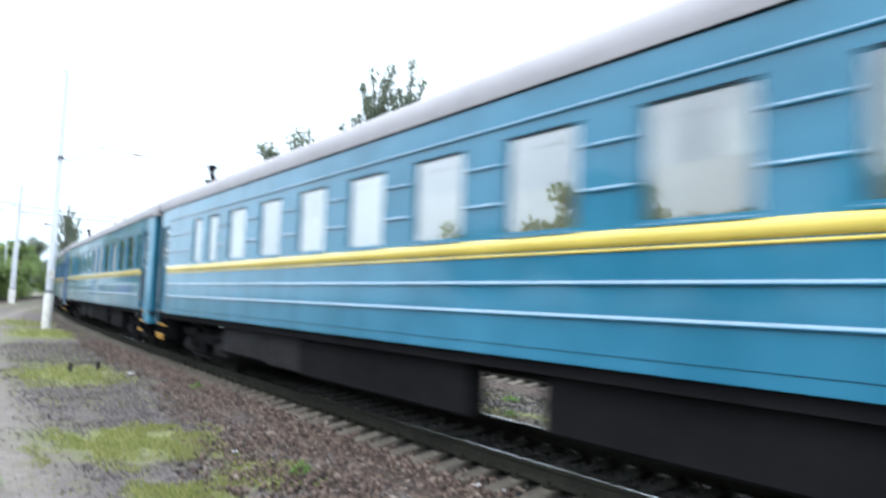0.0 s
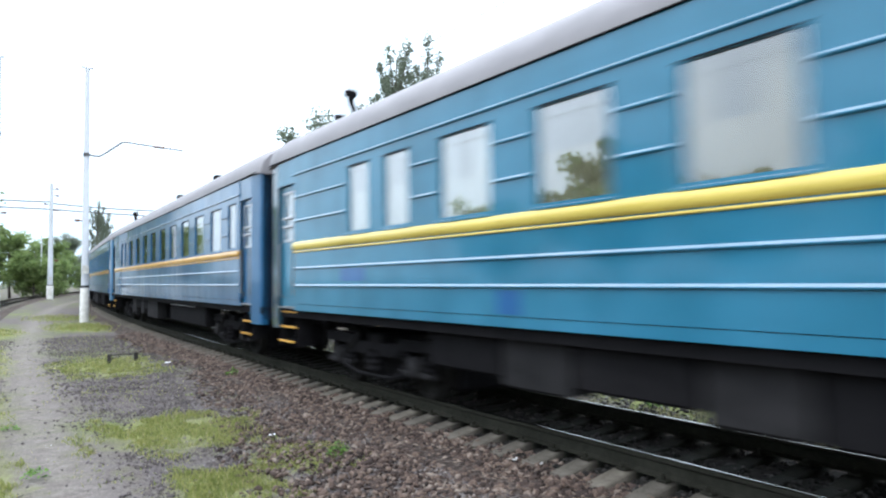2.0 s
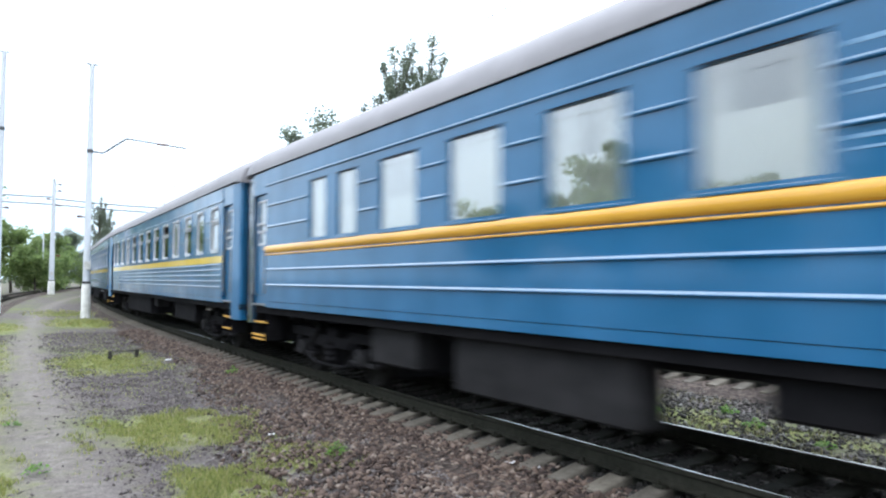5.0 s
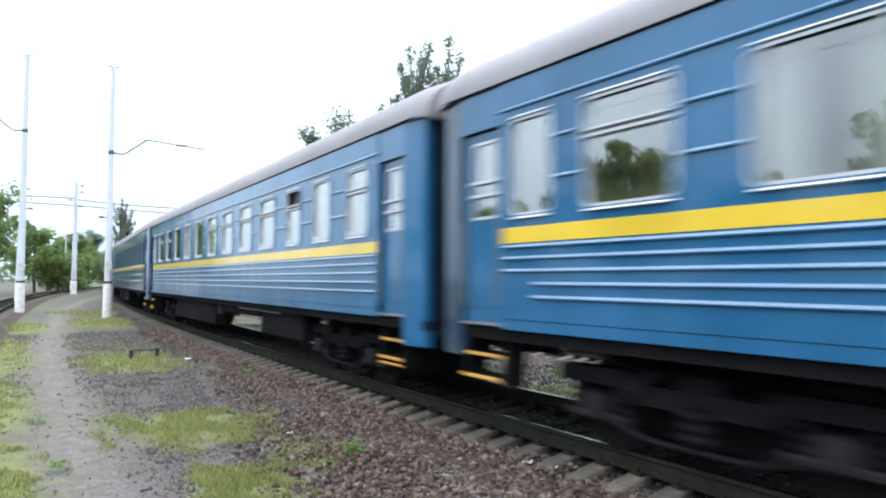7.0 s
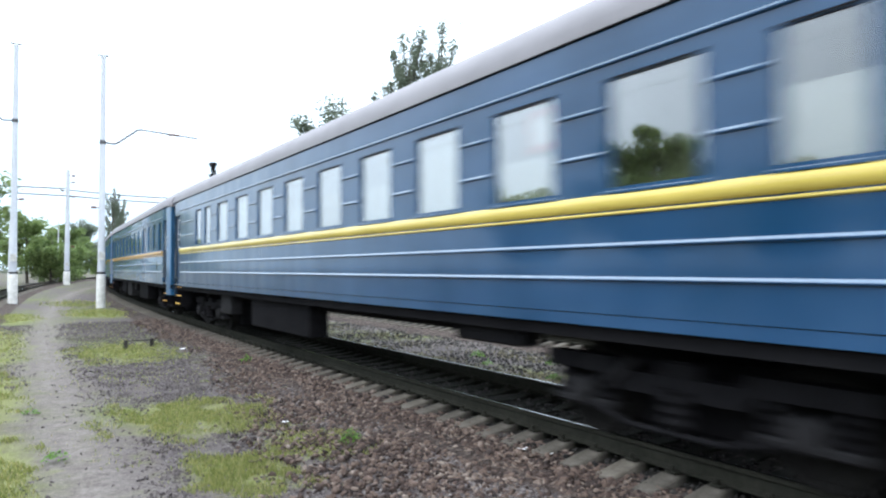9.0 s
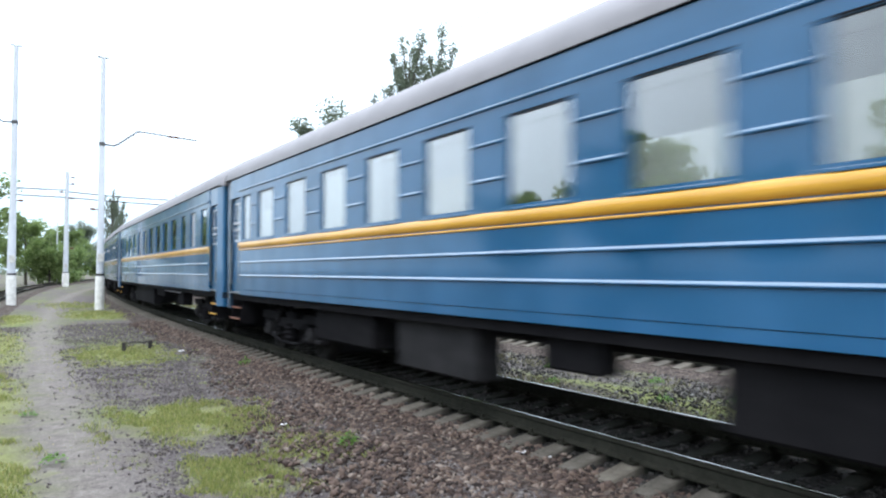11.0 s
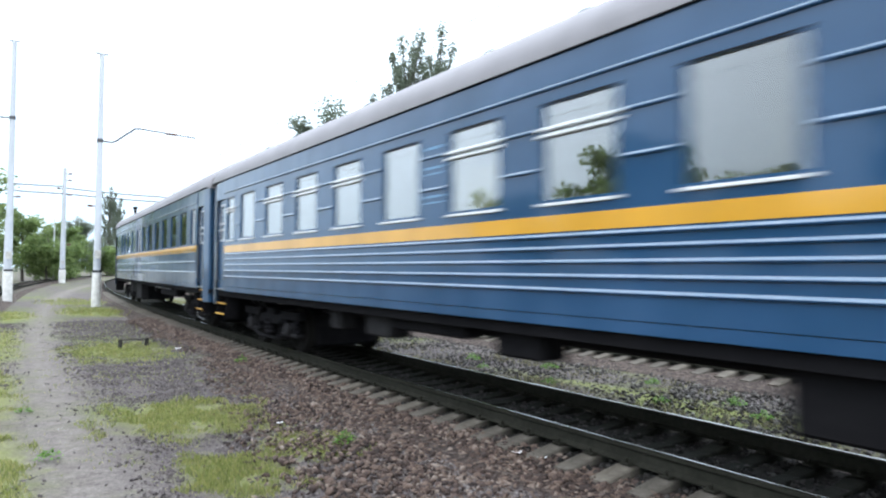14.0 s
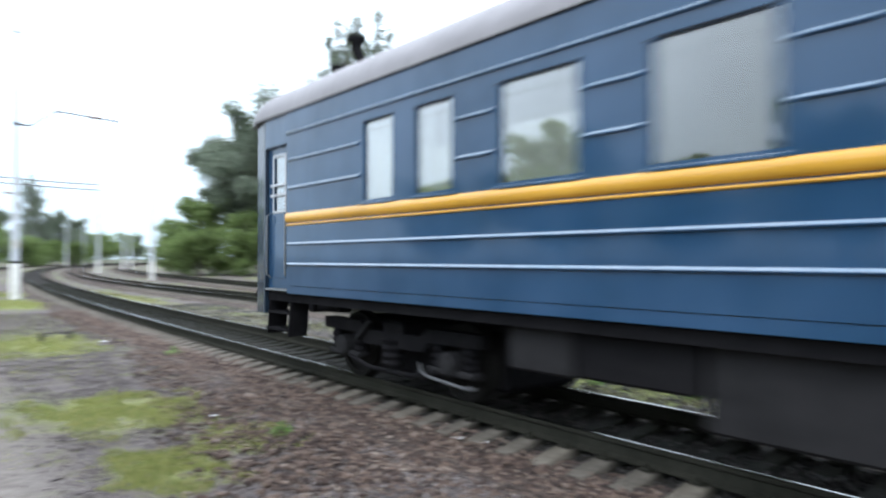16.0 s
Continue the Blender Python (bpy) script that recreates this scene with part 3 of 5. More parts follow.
def carriage(i, style, blue, stripe, label, wins):
    rnd = random.Random(100 + i)
    car = thing("passenger_carriage", label, "train carriage", "carriages of the train")
    X = -HALF_W
    for sgn in (-1, 1):
        part("side_wall", side_skin(wins, sgn), blue, car)
        part("skirt_panel", skirt(sgn), blue, car)
    # roof with ends drawn down, gutter
    prof = roof_profile()
    shrink = lambda p, k, dz: [(x * k, Z_GUTTER + (z - Z_GUTTER) * k - dz) for x, z in p]
    rings = []
    for y, k, dz in ((-BODY_END - 0.10, 0.955, 0.03), (-BODY_END + 0.06, 0.985, 0.01), (-BODY_END + 0.4, 1, 0), (BODY_END - 0.4, 1, 0), (BODY_END - 0.06, 0.985, 0.01), (BODY_END + 0.10, 0.955, 0.03)):
        rings.append([(x, y, z) for x, z in shrink(prof, k, dz)])
    part("roof", Shape().sweep(rings, caps=True), ROOF_GREY, car, "dull grey curved roof", True)
    for sgn in (-1, 1):
        x = sgn * HALF_W
        part("gutter", Shape().cbox(min(x, x + sgn * 0.024), max(x, x + sgn * 0.024), -BODY_END + 0.15, BODY_END - 0.15, Z_GUTTER - 0.008, Z_GUTTER + 0.012, 0.004), UNDER, car, "dark roof gutter")
    for y in (-10.95, 10.95):
        part("roof_vent_panel", Shape().cbox(-1.50, -1.40, y - 0.42, y + 0.42, Z_GUTTER + 0.06, Z_GUTTER + 0.24, 0.02), UNDER_GREY, car, "dark louvred vent in the roof's edge")
    if style == "ventilated":
        for k in range(12):
            y = -10 + k * 1.82
            part("roof_ventilator", Shape().lathe((-0.56, y, 0), [(4.45, 0.11), (4.70, 0.11), (4.72, 0.18), (4.78, 0.18), (4.81, 0.09)], 12, "z"), UNDER_GREY, car, "squat roof ventilator")
    # stove pipe on the boiler end
    if i in CHIMNEY:
        y = CHIMNEY[i]
        part("stove_pipe", Shape().tube([(-0.72, y, 4.45), (-0.72, y, 4.72), (-0.74, y + 0.12, 4.95), (-0.74, y + 0.12, 5.08)], 0.075, 10).cbox(-0.85, -0.63, y + 0.01, y + 0.23, 5.04, 5.17, 0.03), UNDER, car, "sooty cranked stove pipe with a square cowl")
        part("stove_pipe", Shape().lathe((-0.55, y + 0.95, 0), [(4.45, 0.08), (4.80, 0.08), (4.82, 0.13), (4.90, 0.13)], 12, "z"), UNDER, car, "short sooty vent pipe")
    if i == 2:
        for y in (-5.2, 0.1):
            part("roof_ventilator", Shape().lathe((-0.6, y, 0), [(4.45, 0.10), (4.76, 0.10), (4.78, 0.17), (4.88, 0.17), (4.92, 0.08)], 12, "z"), UNDER, car, "sooty roof ventilator")
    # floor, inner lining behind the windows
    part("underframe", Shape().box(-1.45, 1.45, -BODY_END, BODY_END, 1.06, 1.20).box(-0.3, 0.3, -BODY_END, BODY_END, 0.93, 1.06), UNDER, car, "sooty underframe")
    part("inner_wall", Shape().box(-0.72, -0.68, -DOOR0, DOOR0, 1.3, 3.85).box(-1.48, -0.72, -DOOR0, DOOR0, 1.9, 1.94).box(-1.48, -0.72, -DOOR0, DOOR0, 3.8, 3.84), CABIN, car, "brown lining seen through the windows")
    # stripe, ribs
    for sgn in (-1, 1):
        x = sgn * HALF_W
        if style in ("corrugated", "ventilated"):
            part("stripe", Shape().cbox(min(x - sgn * 0.01, x + sgn * 0.006), max(x - sgn * 0.01, x + sgn * 0.006), -DOOR0 + 0.02, DOOR0 - 0.02, 2.155, 2.328, 0.002), stripe, car, "flat painted stripe below the windows")
            low = [2.112, 1.985, 1.848, 1.706, 1.565]
        else:
            part("moulding", half_round(x, sgn, -DOOR0 + 0.02, DOOR0 - 0.02, 2.356, 0.076, 0.040), stripe, car, "bulging painted moulding below the windows", True)
            part("moulding_lip", half_round(x, sgn, -DOOR0 + 0.02, DOOR0 - 0.02, 2.250, 0.017, 0.022), stripe, car, "", True)
            low = [1.955, 1.645]
        for z in low:
            short = 0.55 if i == 4 and z < 1.75 else 0.05
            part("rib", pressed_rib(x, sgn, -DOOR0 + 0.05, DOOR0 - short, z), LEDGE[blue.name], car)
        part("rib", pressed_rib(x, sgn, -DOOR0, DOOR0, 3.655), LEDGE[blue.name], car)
        spans, at = [], -DOOR0 + 0.05
        for c, w in sorted(wins):
            if c - w / 2 - 0.06 - at > 0.3:
                spans.append((at, c - w / 2 - 0.06))
            at = c + w / 2 + 0.06
        if DOOR0 - 0.05 - at > 0.3:
            spans.append((at, DOOR0 - 0.05))
        for a, b in spans:
            for z in (3.238, 2.812):
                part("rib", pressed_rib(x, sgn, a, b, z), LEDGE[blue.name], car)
    # rows of pale lettering, too worn to read, between two windows
    yl = 1.0 if wins is WIN_C else -0.68
    if i in (3, 4, 5, 9, 10):
        for z, w, h in ((3.36, 0.44, 0.035), (3.10, 0.5, 0.03), (3.02, 0.42, 0.02), (2.72, 0.5, 0.03), (2.64, 0.46, 0.02)):
            part("lettering", Shape().box(X - 0.004, X - 0.001, yl - w / 2, yl + w / 2, z - h / 2, z + h / 2), LETTER, car, "row of worn pale lettering")
    if i == 1:
        for a, b, z0, z1 in ((-9.15, -6.5, 1.68, 1.93), (-3.05, -2.5, 1.70, 1.92), (0.06, 0.74, 1.70, 1.92), (8.0, 8.8, 1.72, 1.92), (4.5, 4.9, 1.34, 1.6)):
            part("repainted_patch", Shape().box(X - 0.003, X - 0.0005, a, b, z0, z1), BLUE_PATCH, car, "darker repainted patch")
    if i == 9:
        part("cabin_lamp", Shape().lathe((X + 0.22, -8.5, 0), [(2.86, 0.03), (2.90, 0.085), (3.0, 0.085), (3.04, 0.03)], 12, "z"), LAMP_GLOW, car, "lit warm cabin lamp")
    if i == 6:
        bd = part("notice_board", Shape().plate("x", X + 0.06, X + 0.07, [-7.32, -7.24, -6.96, -6.88], [2.98, 3.06, 3.36, 3.44], lambda u, v: -7.24 < u < -6.96 and 3.06 < v < 3.36), NOTICE_RED, car, "small notice with a red border in a window")
        part("notice_sheet", Shape().box(X + 0.064, X + 0.068, -7.24, -6.96, 3.06, 3.36), CURTAIN, bd)
    # windows on both sides; those that face the platform of the view have curtains
    for sgn in (-1, 1):
        x = sgn * HALF_W
        for c, w in wins:
            f = Shape()
            a, b, z0, z1 = c - w / 2, c + w / 2, Z_SILL, Z_HEAD
            white = style == "corrugated"
            xo, xi = x + sgn * (0.014 if white else 0.004), x - sgn * 0.045
            lo, hi = min(xo, xi), max(xo, xi)
            t = 0.023 if white else 0.03
            o = 0.012 if white else -0.002
            openable = white and rnd.random() < 0.75
            zb = z1 - 0.34
            if white:
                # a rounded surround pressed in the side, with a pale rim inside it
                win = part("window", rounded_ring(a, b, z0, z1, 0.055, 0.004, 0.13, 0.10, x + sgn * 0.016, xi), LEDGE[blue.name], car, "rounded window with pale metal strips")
                part("rim", rounded_ring(a, b, z0, z1, 0.004, -0.024, 0.10, 0.085, x + sgn * 0.010, xi), FRAME_ALU, win, "pale metal rim")
                if openable:
                    for zs in (zb + 0.028, zb - 0.036):
                        part("window_bar", Shape().cbox(min(x + sgn * 0.024, x - sgn * 0.03), max(x + sgn * 0.024, x - sgn * 0.03), a - 0.01, b + 0.01, zs - 0.013, zs + 0.013, 0.004), FRAME_ALU, win, "pale bar across the window")
            else:
                vs = [z0 - o, z0 + t, z1 - t, z1 + o]
                f.plate("x", lo, hi, [a - o, a + t, b - t, b + o], vs, lambda u, v: a + t < u < b - t and z0 + t < v < z1 - t)
                win = part("window", f, blue, car)
            # black strip that draws the shadow line under the window's top edge
            part("head_shadow", Shape().box(min(x + sgn * 0.006, x - sgn * 0.03), max(x + sgn * 0.006, x - sgn * 0.03), a + 0.005, b - 0.005, z1 - 0.028, z1 - 0.010), RUBBER, win, "dark strip for the shadow under the window head")
            if white:
                # white colour here carries the sky's reflection on sill and drip strip
                for zs, nm in ((z0 - 0.040, "sill"), (z1 + 0.016, "drip_strip")):
                    part(nm, Shape().sweep([[(x, y, zs), (x + sgn * 0.035, y, zs), (x + sgn * 0.035, y, zs + 0.006), (x, y, zs + 0.034)] for y in (a + 0.03, b - 0.03)]), FRAME_WHITE, win, "strip coloured white for its sky highlight")
            else:
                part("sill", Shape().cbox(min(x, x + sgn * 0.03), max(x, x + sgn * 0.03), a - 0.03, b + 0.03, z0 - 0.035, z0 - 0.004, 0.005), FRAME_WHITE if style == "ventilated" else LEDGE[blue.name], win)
            if style == "ventilated" and rnd.random() < 0.65:
                for zs in (3.238, 3.165):
                    part("window_bar", Shape().sweep([[(x - sgn * 0.02, y, zs - 0.022), (x + sgn * 0.03, y, zs - 0.016), (x + sgn * 0.03, y, zs + 0.006), (x - sgn * 0.02, y, zs + 0.03)] for y in (a - 0.03, b + 0.03)]), FRAME_WHITE, win, "pale bar across the window")
            xg = x - sgn * 0.028
            drop = openable and rnd.random() < 0.35
            top = zb - 0.02 if drop else z1 - t
            pane = part("pane", Shape().box(min(xg, xg - sgn * 0.005), max(xg, xg - sgn * 0.005), a + t, b - t, z0 + t, top), GLASS, win)
            pane.visible_shadow = False
            if sgn > 0:
                continue
            # pleated curtains behind the glass
            kind = rnd.random()
            wave = rnd.uniform(0, 6)
            fall = rnd.uniform(0.45, 0.60) if kind < 0.8 else 0.96
            cs = Shape()
            steps = 40

            def pleats(y0, y1, zlo, zhi, xc):
                top_row, low_row = [], []
                for k in range(steps + 1):
                    yy = y0 + (y1 - y0) * k / steps
                    xx = xc + 0.014 * math.sin(k * 1.05 + wave) + 0.004 * rnd.random()
                    top_row.append((xx, yy, zhi))
                    low_row.append((xx, yy, zlo))
                cs.sweep([low_row, top_row], closed=False)

            bare = rnd.random() < {"corrugated": 0.7, "ventilated": 0.75, "moulded": 0.2}[style]
            if not bare:
                pleats(a + 0.02, b - 0.02, z0, z0 + (z1 - z0) * fall, X + 0.12)
                part("curtain", cs, CURTAIN if rnd.random() < (0.35 if style == "ventilated" else 0.65) else CURTAIN_BEIGE, win, "gathered half curtain", True)
            if kind < (0.3 if style == "moulded" else 0.5):
                cs = Shape()
                steps = 10
                cloth = CURTAIN_BEIGE if rnd.random() < (0.5 if style == "moulded" else 0.85) else CURTAIN
                pleats(a, a + w * rnd.uniform(0.15, 0.5), z0, z1, X + 0.17)
                if rnd.random() < 0.75:
                    part("curtain", cs, cloth, win, "drawn-back side curtain", True)
                    cs = Shape()
                    pleats(b - w * rnd.uniform(0.12, 0.35), b, z0, z1, X + 0.17)
                part("curtain", cs, cloth, win, "drawn-back side curtain", True)
    # ends: door recess, corner posts, steps, end wall, gangway
    for e in (-1, 1):
        def ys(a, b, e=e):
            return (min(e * a, e * b), max(e * a, e * b))
        part("end_wall", Shape().plate("y", *ys(BODY_END - 0.08, BODY_END), [-1.40, -0.55, 0.55, 1.40], [0.95, 1.2, 3.4, 4.05], lambda u, v: abs(u) < 0.55 and v < 3.4), END_PAINT, car, "dark blue end wall")
        gw = []
        for k in range(9):
            y, q = e * (BODY_END + 0.015 + k * (0.008 if (i, e) in ((8, -1), (7, 1)) else 0.029)), 0.045 if k % 2 else 0.0
            gw.append([(-0.80 - q, y, 1.12), (-0.80 - q, y, 3.70 + q), (0.80 + q, y, 3.70 + q), (0.80 + q, y, 1.12), (0.55, y, 1.12), (0.55, y, 3.45), (-0.55, y, 3.45), (-0.55, y, 1.12)])
        part("gangway_bellows", Shape().sweep(gw), RUBBER, car, "black rubber gangway bellows")
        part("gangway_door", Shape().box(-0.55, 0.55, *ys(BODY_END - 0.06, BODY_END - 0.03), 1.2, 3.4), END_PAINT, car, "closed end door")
        part("coupler", Shape().cbox(-0.14, 0.14, *ys(BODY_END - 0.5, BODY_END + 0.5), 0.78, 1.02, 0.03).cbox(-0.2, 0.2, *ys(BODY_END + 0.28, BODY_END + 0.52), 0.74, 1.06, 0.04), UNDER, car, "sooty automatic coupler")
        reach = 0.04 if (i, e) in ((8, -1), (7, 1)) else 0.13
        for bx in (-0.95, 0.95):
            part("buffer", Shape().lathe((bx, 0, 1.08), [(e * (BODY_END - 0.02), 0.09), (e * (BODY_END + reach), 0.09), (e * (BODY_END + reach + 0.01), 0.22), (e * (BODY_END + reach + 0.05), 0.20)], 14, "y"), UNDER, car)
        for sgn in (-1, 1):
            def xr(a, b, sgn=sgn):
                return (min(sgn * a, sgn * b), max(sgn * a, sgn * b))
            # corner post that reaches down beside the steps, and the panel over the door
            part("corner_post", Shape().sweep([[(sgn * px, e * py, z) for px, py in ((1.30, DOOR1), (1.515, DOOR1), (1.512, DOOR1 + 0.05), (1.455, BODY_END - 0.06), (1.42, BODY_END), (1.30, BODY_END))]
                                               for z in (0.84, 0.90, Z_GUTTER - 0.015)]), SHADED_POST[blue.name] if e > 0 else blue, car, "tapered corner post, grimy and darkened as shade" if e > 0 else "tapered corner post")
            part("door_header", Shape().box(*xr(1.45, 1.515), *ys(DOOR0 + 0.004, DOOR1), 3.52, Z_GUTTER - 0.015), blue, car)
            door = Shape()
            dx = xr(1.41, 1.45)
            e0, e1 = DOOR0 + 0.01, DOOR1 - 0.005
            door.plate("x", *dx, sorted((e * e0, e * (DOOR0 + 0.2), e * (DOOR1 - 0.2), e * e1)), [1.26, 2.5, 3.36, 3.5],
                       lambda u, v: DOOR0 + 0.2 < abs(u) < DOOR1 - 0.2 and 2.5 < v < 3.36)
            dr = part("door", door, blue, car, "faded entrance door set back in the side")
            pn = part("door_pane", Shape().box(*xr(1.425, 1.43), *ys(DOOR0 + 0.2, DOOR1 - 0.2), 2.5, 3.36), GLASS, dr)
            pn.visible_shadow = False
            part("pane_frame", Shape().plate("x", *xr(1.445, 1.462), sorted((e * (DOOR0 + 0.165), e * (DOOR0 + 0.2), e * (DOOR1 - 0.2), e * (DOOR1 - 0.165))), [2.465, 2.5, 3.36, 3.395],
                 lambda u, v: DOOR0 + 0.2 < abs(u) < DOOR1 - 0.2 and 2.5 < v < 3.36), FRAME_ALU, dr, "pale frame round the glass")
            for z in (2.745, 2.905):
                part("door_bar", Shape().cbox(*xr(1.455, 1.485), *ys(DOOR0 + 0.12, DOOR1 - 0.12), z - 0.02, z + 0.02, 0.006), FRAME_ALU, dr, "pale guard bar over the glass")
            part("door_panel", Shape().cbox(*xr(1.445, 1.458), *ys(DOOR0 + 0.17, DOOR1 - 0.17), 1.42, 2.30, 0.006), blue, dr, "pressed lower panel")
            part("door_blind", Shape().box(*xr(1.33, 1.335), *ys(DOOR0 + 0.1, DOOR1 - 0.1), 2.4, 3.5), DOOR_DARK, dr)
            part("threshold", Shape().cbox(*xr(1.30, 1.515), *ys(DOOR0 + 0.02, DOOR1 - 0.01), 1.222, 1.255, 0.006), RAIL_GREY, car, "worn bare-metal threshold")
            for y in (DOOR0 + 0.07, DOOR1 - 0.07):
                part("handrail", Shape().tube([(sgn * 1.44, e * y, 1.42), (sgn * 1.52, e * y, 1.48), (sgn * 1.52, e * y, 2.42), (sgn * 1.44, e * y, 2.48)], 0.016), RAIL_GREY, dr, "worn grey handrail")
            st = Shape()
            for z, xe in ((1.16, 1.44), (0.89, 1.46), (0.63, 1.5)):
                st.cbox(*xr(xe - 0.34, xe), *ys(DOOR0 + 0.06, DOOR1 - 0.04), z - 0.03, z, 0.005)
            for y in (DOOR0 + 0.03, DOOR1 - 0.04):
                st.add([(sgn * x, e * (y + d), z) for d in (0, 0.03) for x, z in ((1.10, 1.22), (1.42, 1.22), (1.48, 0.52), (1.16, 0.52))],
                       [(0, 1, 2, 3), (7, 6, 5, 4), (0, 4, 5, 1), (1, 5, 6, 2), (2, 6, 7, 3), (3, 7, 4, 0)])
            step = part("steps", st, UNDER, car, "black steps below the door")
            edge_paint, edge_label = (UNDER, "") if (i, e) == (10, 1) else (STEP_RED, "dull red step edge") if (i, e) == (7, 1) else (STEP_YELLOW, "worn yellow step edge")
            edges = [(0.89, 1.46, 0.03), (0.63, 1.5, 0.03)] + ([(1.16, 1.44, 0.018)] if i in (1, 6, 10) else []) + ([(0.545, 1.5, 0.022)] if i in (0, 3, 5) else [])
            for z, xe, h in edges:
                part("step_edge", Shape().cbox(*xr(xe - 0.01, xe + 0.02), *ys(DOOR0 + 0.06, DOOR1 - 0.04), z - h, z + 0.006, 0.004), edge_paint, step, edge_label)
    # gear under the floor
    for k, (y0, y1, zb, grey) in enumerate(GEAR[i]):
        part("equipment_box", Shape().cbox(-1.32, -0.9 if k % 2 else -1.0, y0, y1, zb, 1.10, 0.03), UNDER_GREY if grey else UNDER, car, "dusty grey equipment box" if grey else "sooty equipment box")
    part("air_pipe", Shape().tube([(-1.05, -5.5, 0.98), (-1.05, 5.5, 0.98)], 0.03).tube([(-0.8, -6.2, 0.92), (-0.8, 6.2, 0.92)], 0.022), UNDER, car)
    # pale tube added for the line of light between pipes and underframe
    if i in (2, 5, 8, 10):
        part("gap_light", Shape().tube([(-1.36, -5.6, 1.02), (-1.36, -2.3, 1.02)], 0.012, 6), FRAME_ALU, car, "thin pale tube in place of light through underframe gaps")
    for e in (-1, 1):
        bogie(car, e * 8.5, i == 10)
    return car


WHEELS = []


def bogie(car, yc, strap):
    """Two-axle bogie: side frames with springs and axle boxes, cross bolster, brake rods; wheelsets turn on it."""
    s = Shape()
    s.cbox(-1.1, 1.1, yc - 0.22, yc + 0.22, 0.62, 0.90, 0.03)
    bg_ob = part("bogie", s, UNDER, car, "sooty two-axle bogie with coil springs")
    # solid block added to keep far-side light from passing through the bogie
    part("light_block", Shape().cbox(-0.68, 0.68, yc - 1.72, yc + 1.72, 0.14, 0.86, 0.06), UNDER, bg_ob, "dark block between the wheels that stops light from the far side")
    outline = [(-1.75, 0.86), (-1.75, 0.70), (-0.82, 0.69), (-0.68, 0.56), (0.68, 0.56), (0.82, 0.69), (1.75, 0.70), (1.75, 0.86), (0.78, 0.86), (0.62, 0.75), (-0.62, 0.75), (-0.78, 0.86)]
    for sgn in (-1, 1):
        x = sgn * 1.02
        part("side_frame", Shape().sweep([[(x + d, yc + a, b) for a, b in outline] for d in (-0.09, 0.09)]), UNDER, bg_ob)
        part("brake_rod", Shape().tube([(x + sgn * 0.12, yc - 1.0, 0.36), (x + sgn * 0.12, yc - 0.5, 0.25), (x + sgn * 0.12, yc + 0.5, 0.25), (x + sgn * 0.12, yc + 1.0, 0.36)], 0.03), UNDER, bg_ob)
        if strap:
            part("spring_plank_strap", Shape().tube([(x + sgn * 0.14, yc + a, b) for a, b in ((-0.68, 0.44), (-0.72, 0.34), (-0.85, 0.29), (-1.55, 0.24), (-1.70, 0.27))], 0.02), GALV, bg_ob, "worn pale steel strap")
        part("damper", Shape().tube([(x + sgn * 0.13, yc + 0.72, 0.66), (x + sgn * 0.13, yc + 0.42, 0.90)], 0.04).tube([(x + sgn * 0.13, yc + 0.86, 0.55), (x + sgn * 0.13, yc + 0.70, 0.68)], 0.022), UNDER_GREY, bg_ob, "slanting damper")
        for k in (-1.2, 1.2):
            for d in (-0.3, 0.3):
                part("spring", Shape().lathe((x, yc + k + d, 0), [(0.40 + 0.045 * j, 0.10 if j % 2 else 0.075) for j in range(8)], 10, "z"), UNDER, bg_ob)
        for k in (-1.2, 1.2):
            part("axle_box", Shape().lathe((0, yc + k, 0.475), [(x - sgn * 0.14, 0.15), (x + sgn * 0.14, 0.15), (x + sgn * 0.17, 0.11)], 14, "x").cbox(x - 0.1, x + 0.1, yc + k - 0.42, yc + k + 0.42, 0.33, 0.41, 0.02), UNDER_GREY, bg_ob, "dusty axle box")
        part("bolster_spring", Shape().lathe((x + sgn * 0.06, yc, 0), [(0.30 + 0.05 * j, 0.15 if j % 2 else 0.12) for j in range(8)], 12, "z"), UNDER, bg_ob)
    for k in (-1.2, 1.2):
        w = part("wheelset", wheel_mesh(), WHEEL_STEEL, bg_ob, "spoked-pressed steel wheels on an axle")
        w.location = (0, yc + k, 0.475)
        WHEELS.append((w, yc + k))


WHEEL_CACHE = []


def wheel_mesh():
    if not WHEEL_CACHE:
        s = Shape().lathe((0, 0, 0), [(-0.95, 0.075), (0.95, 0.075)], 14, "x")
        for sgn in (-1, 1):
            s.lathe((0, 0, 0), [(sgn * 0.72, 0.505), (sgn * 0.75, 0.505), (sgn * 0.765, 0.478), (sgn * 0.865, 0.470), (sgn * 0.865, 0.40), (sgn * 0.83, 0.39), (sgn * 0.80, 0.17), (sgn * 0.87, 0.15), (sgn * 0.87, 0.02)], 32, "x")
            # balance weights and bolt bosses on the disc
            for k in range(5):
                a = 2 * math.pi * k / 5
                s.lathe((0, 0.28 * math.cos(a), 0.28 * math.sin(a)), [(sgn * 0.80, 0.045), (sgn * 0.835, 0.04)], 8, "x")
        WHEEL_CACHE.append(s.mesh("wheelset", WHEEL_STEEL, True))
    return WHEEL_CACHE[0]


CHIMNEY = {0: 9.85, 1: 9.85, 2: 9.85, 6: 9.6, 10: 9.85}
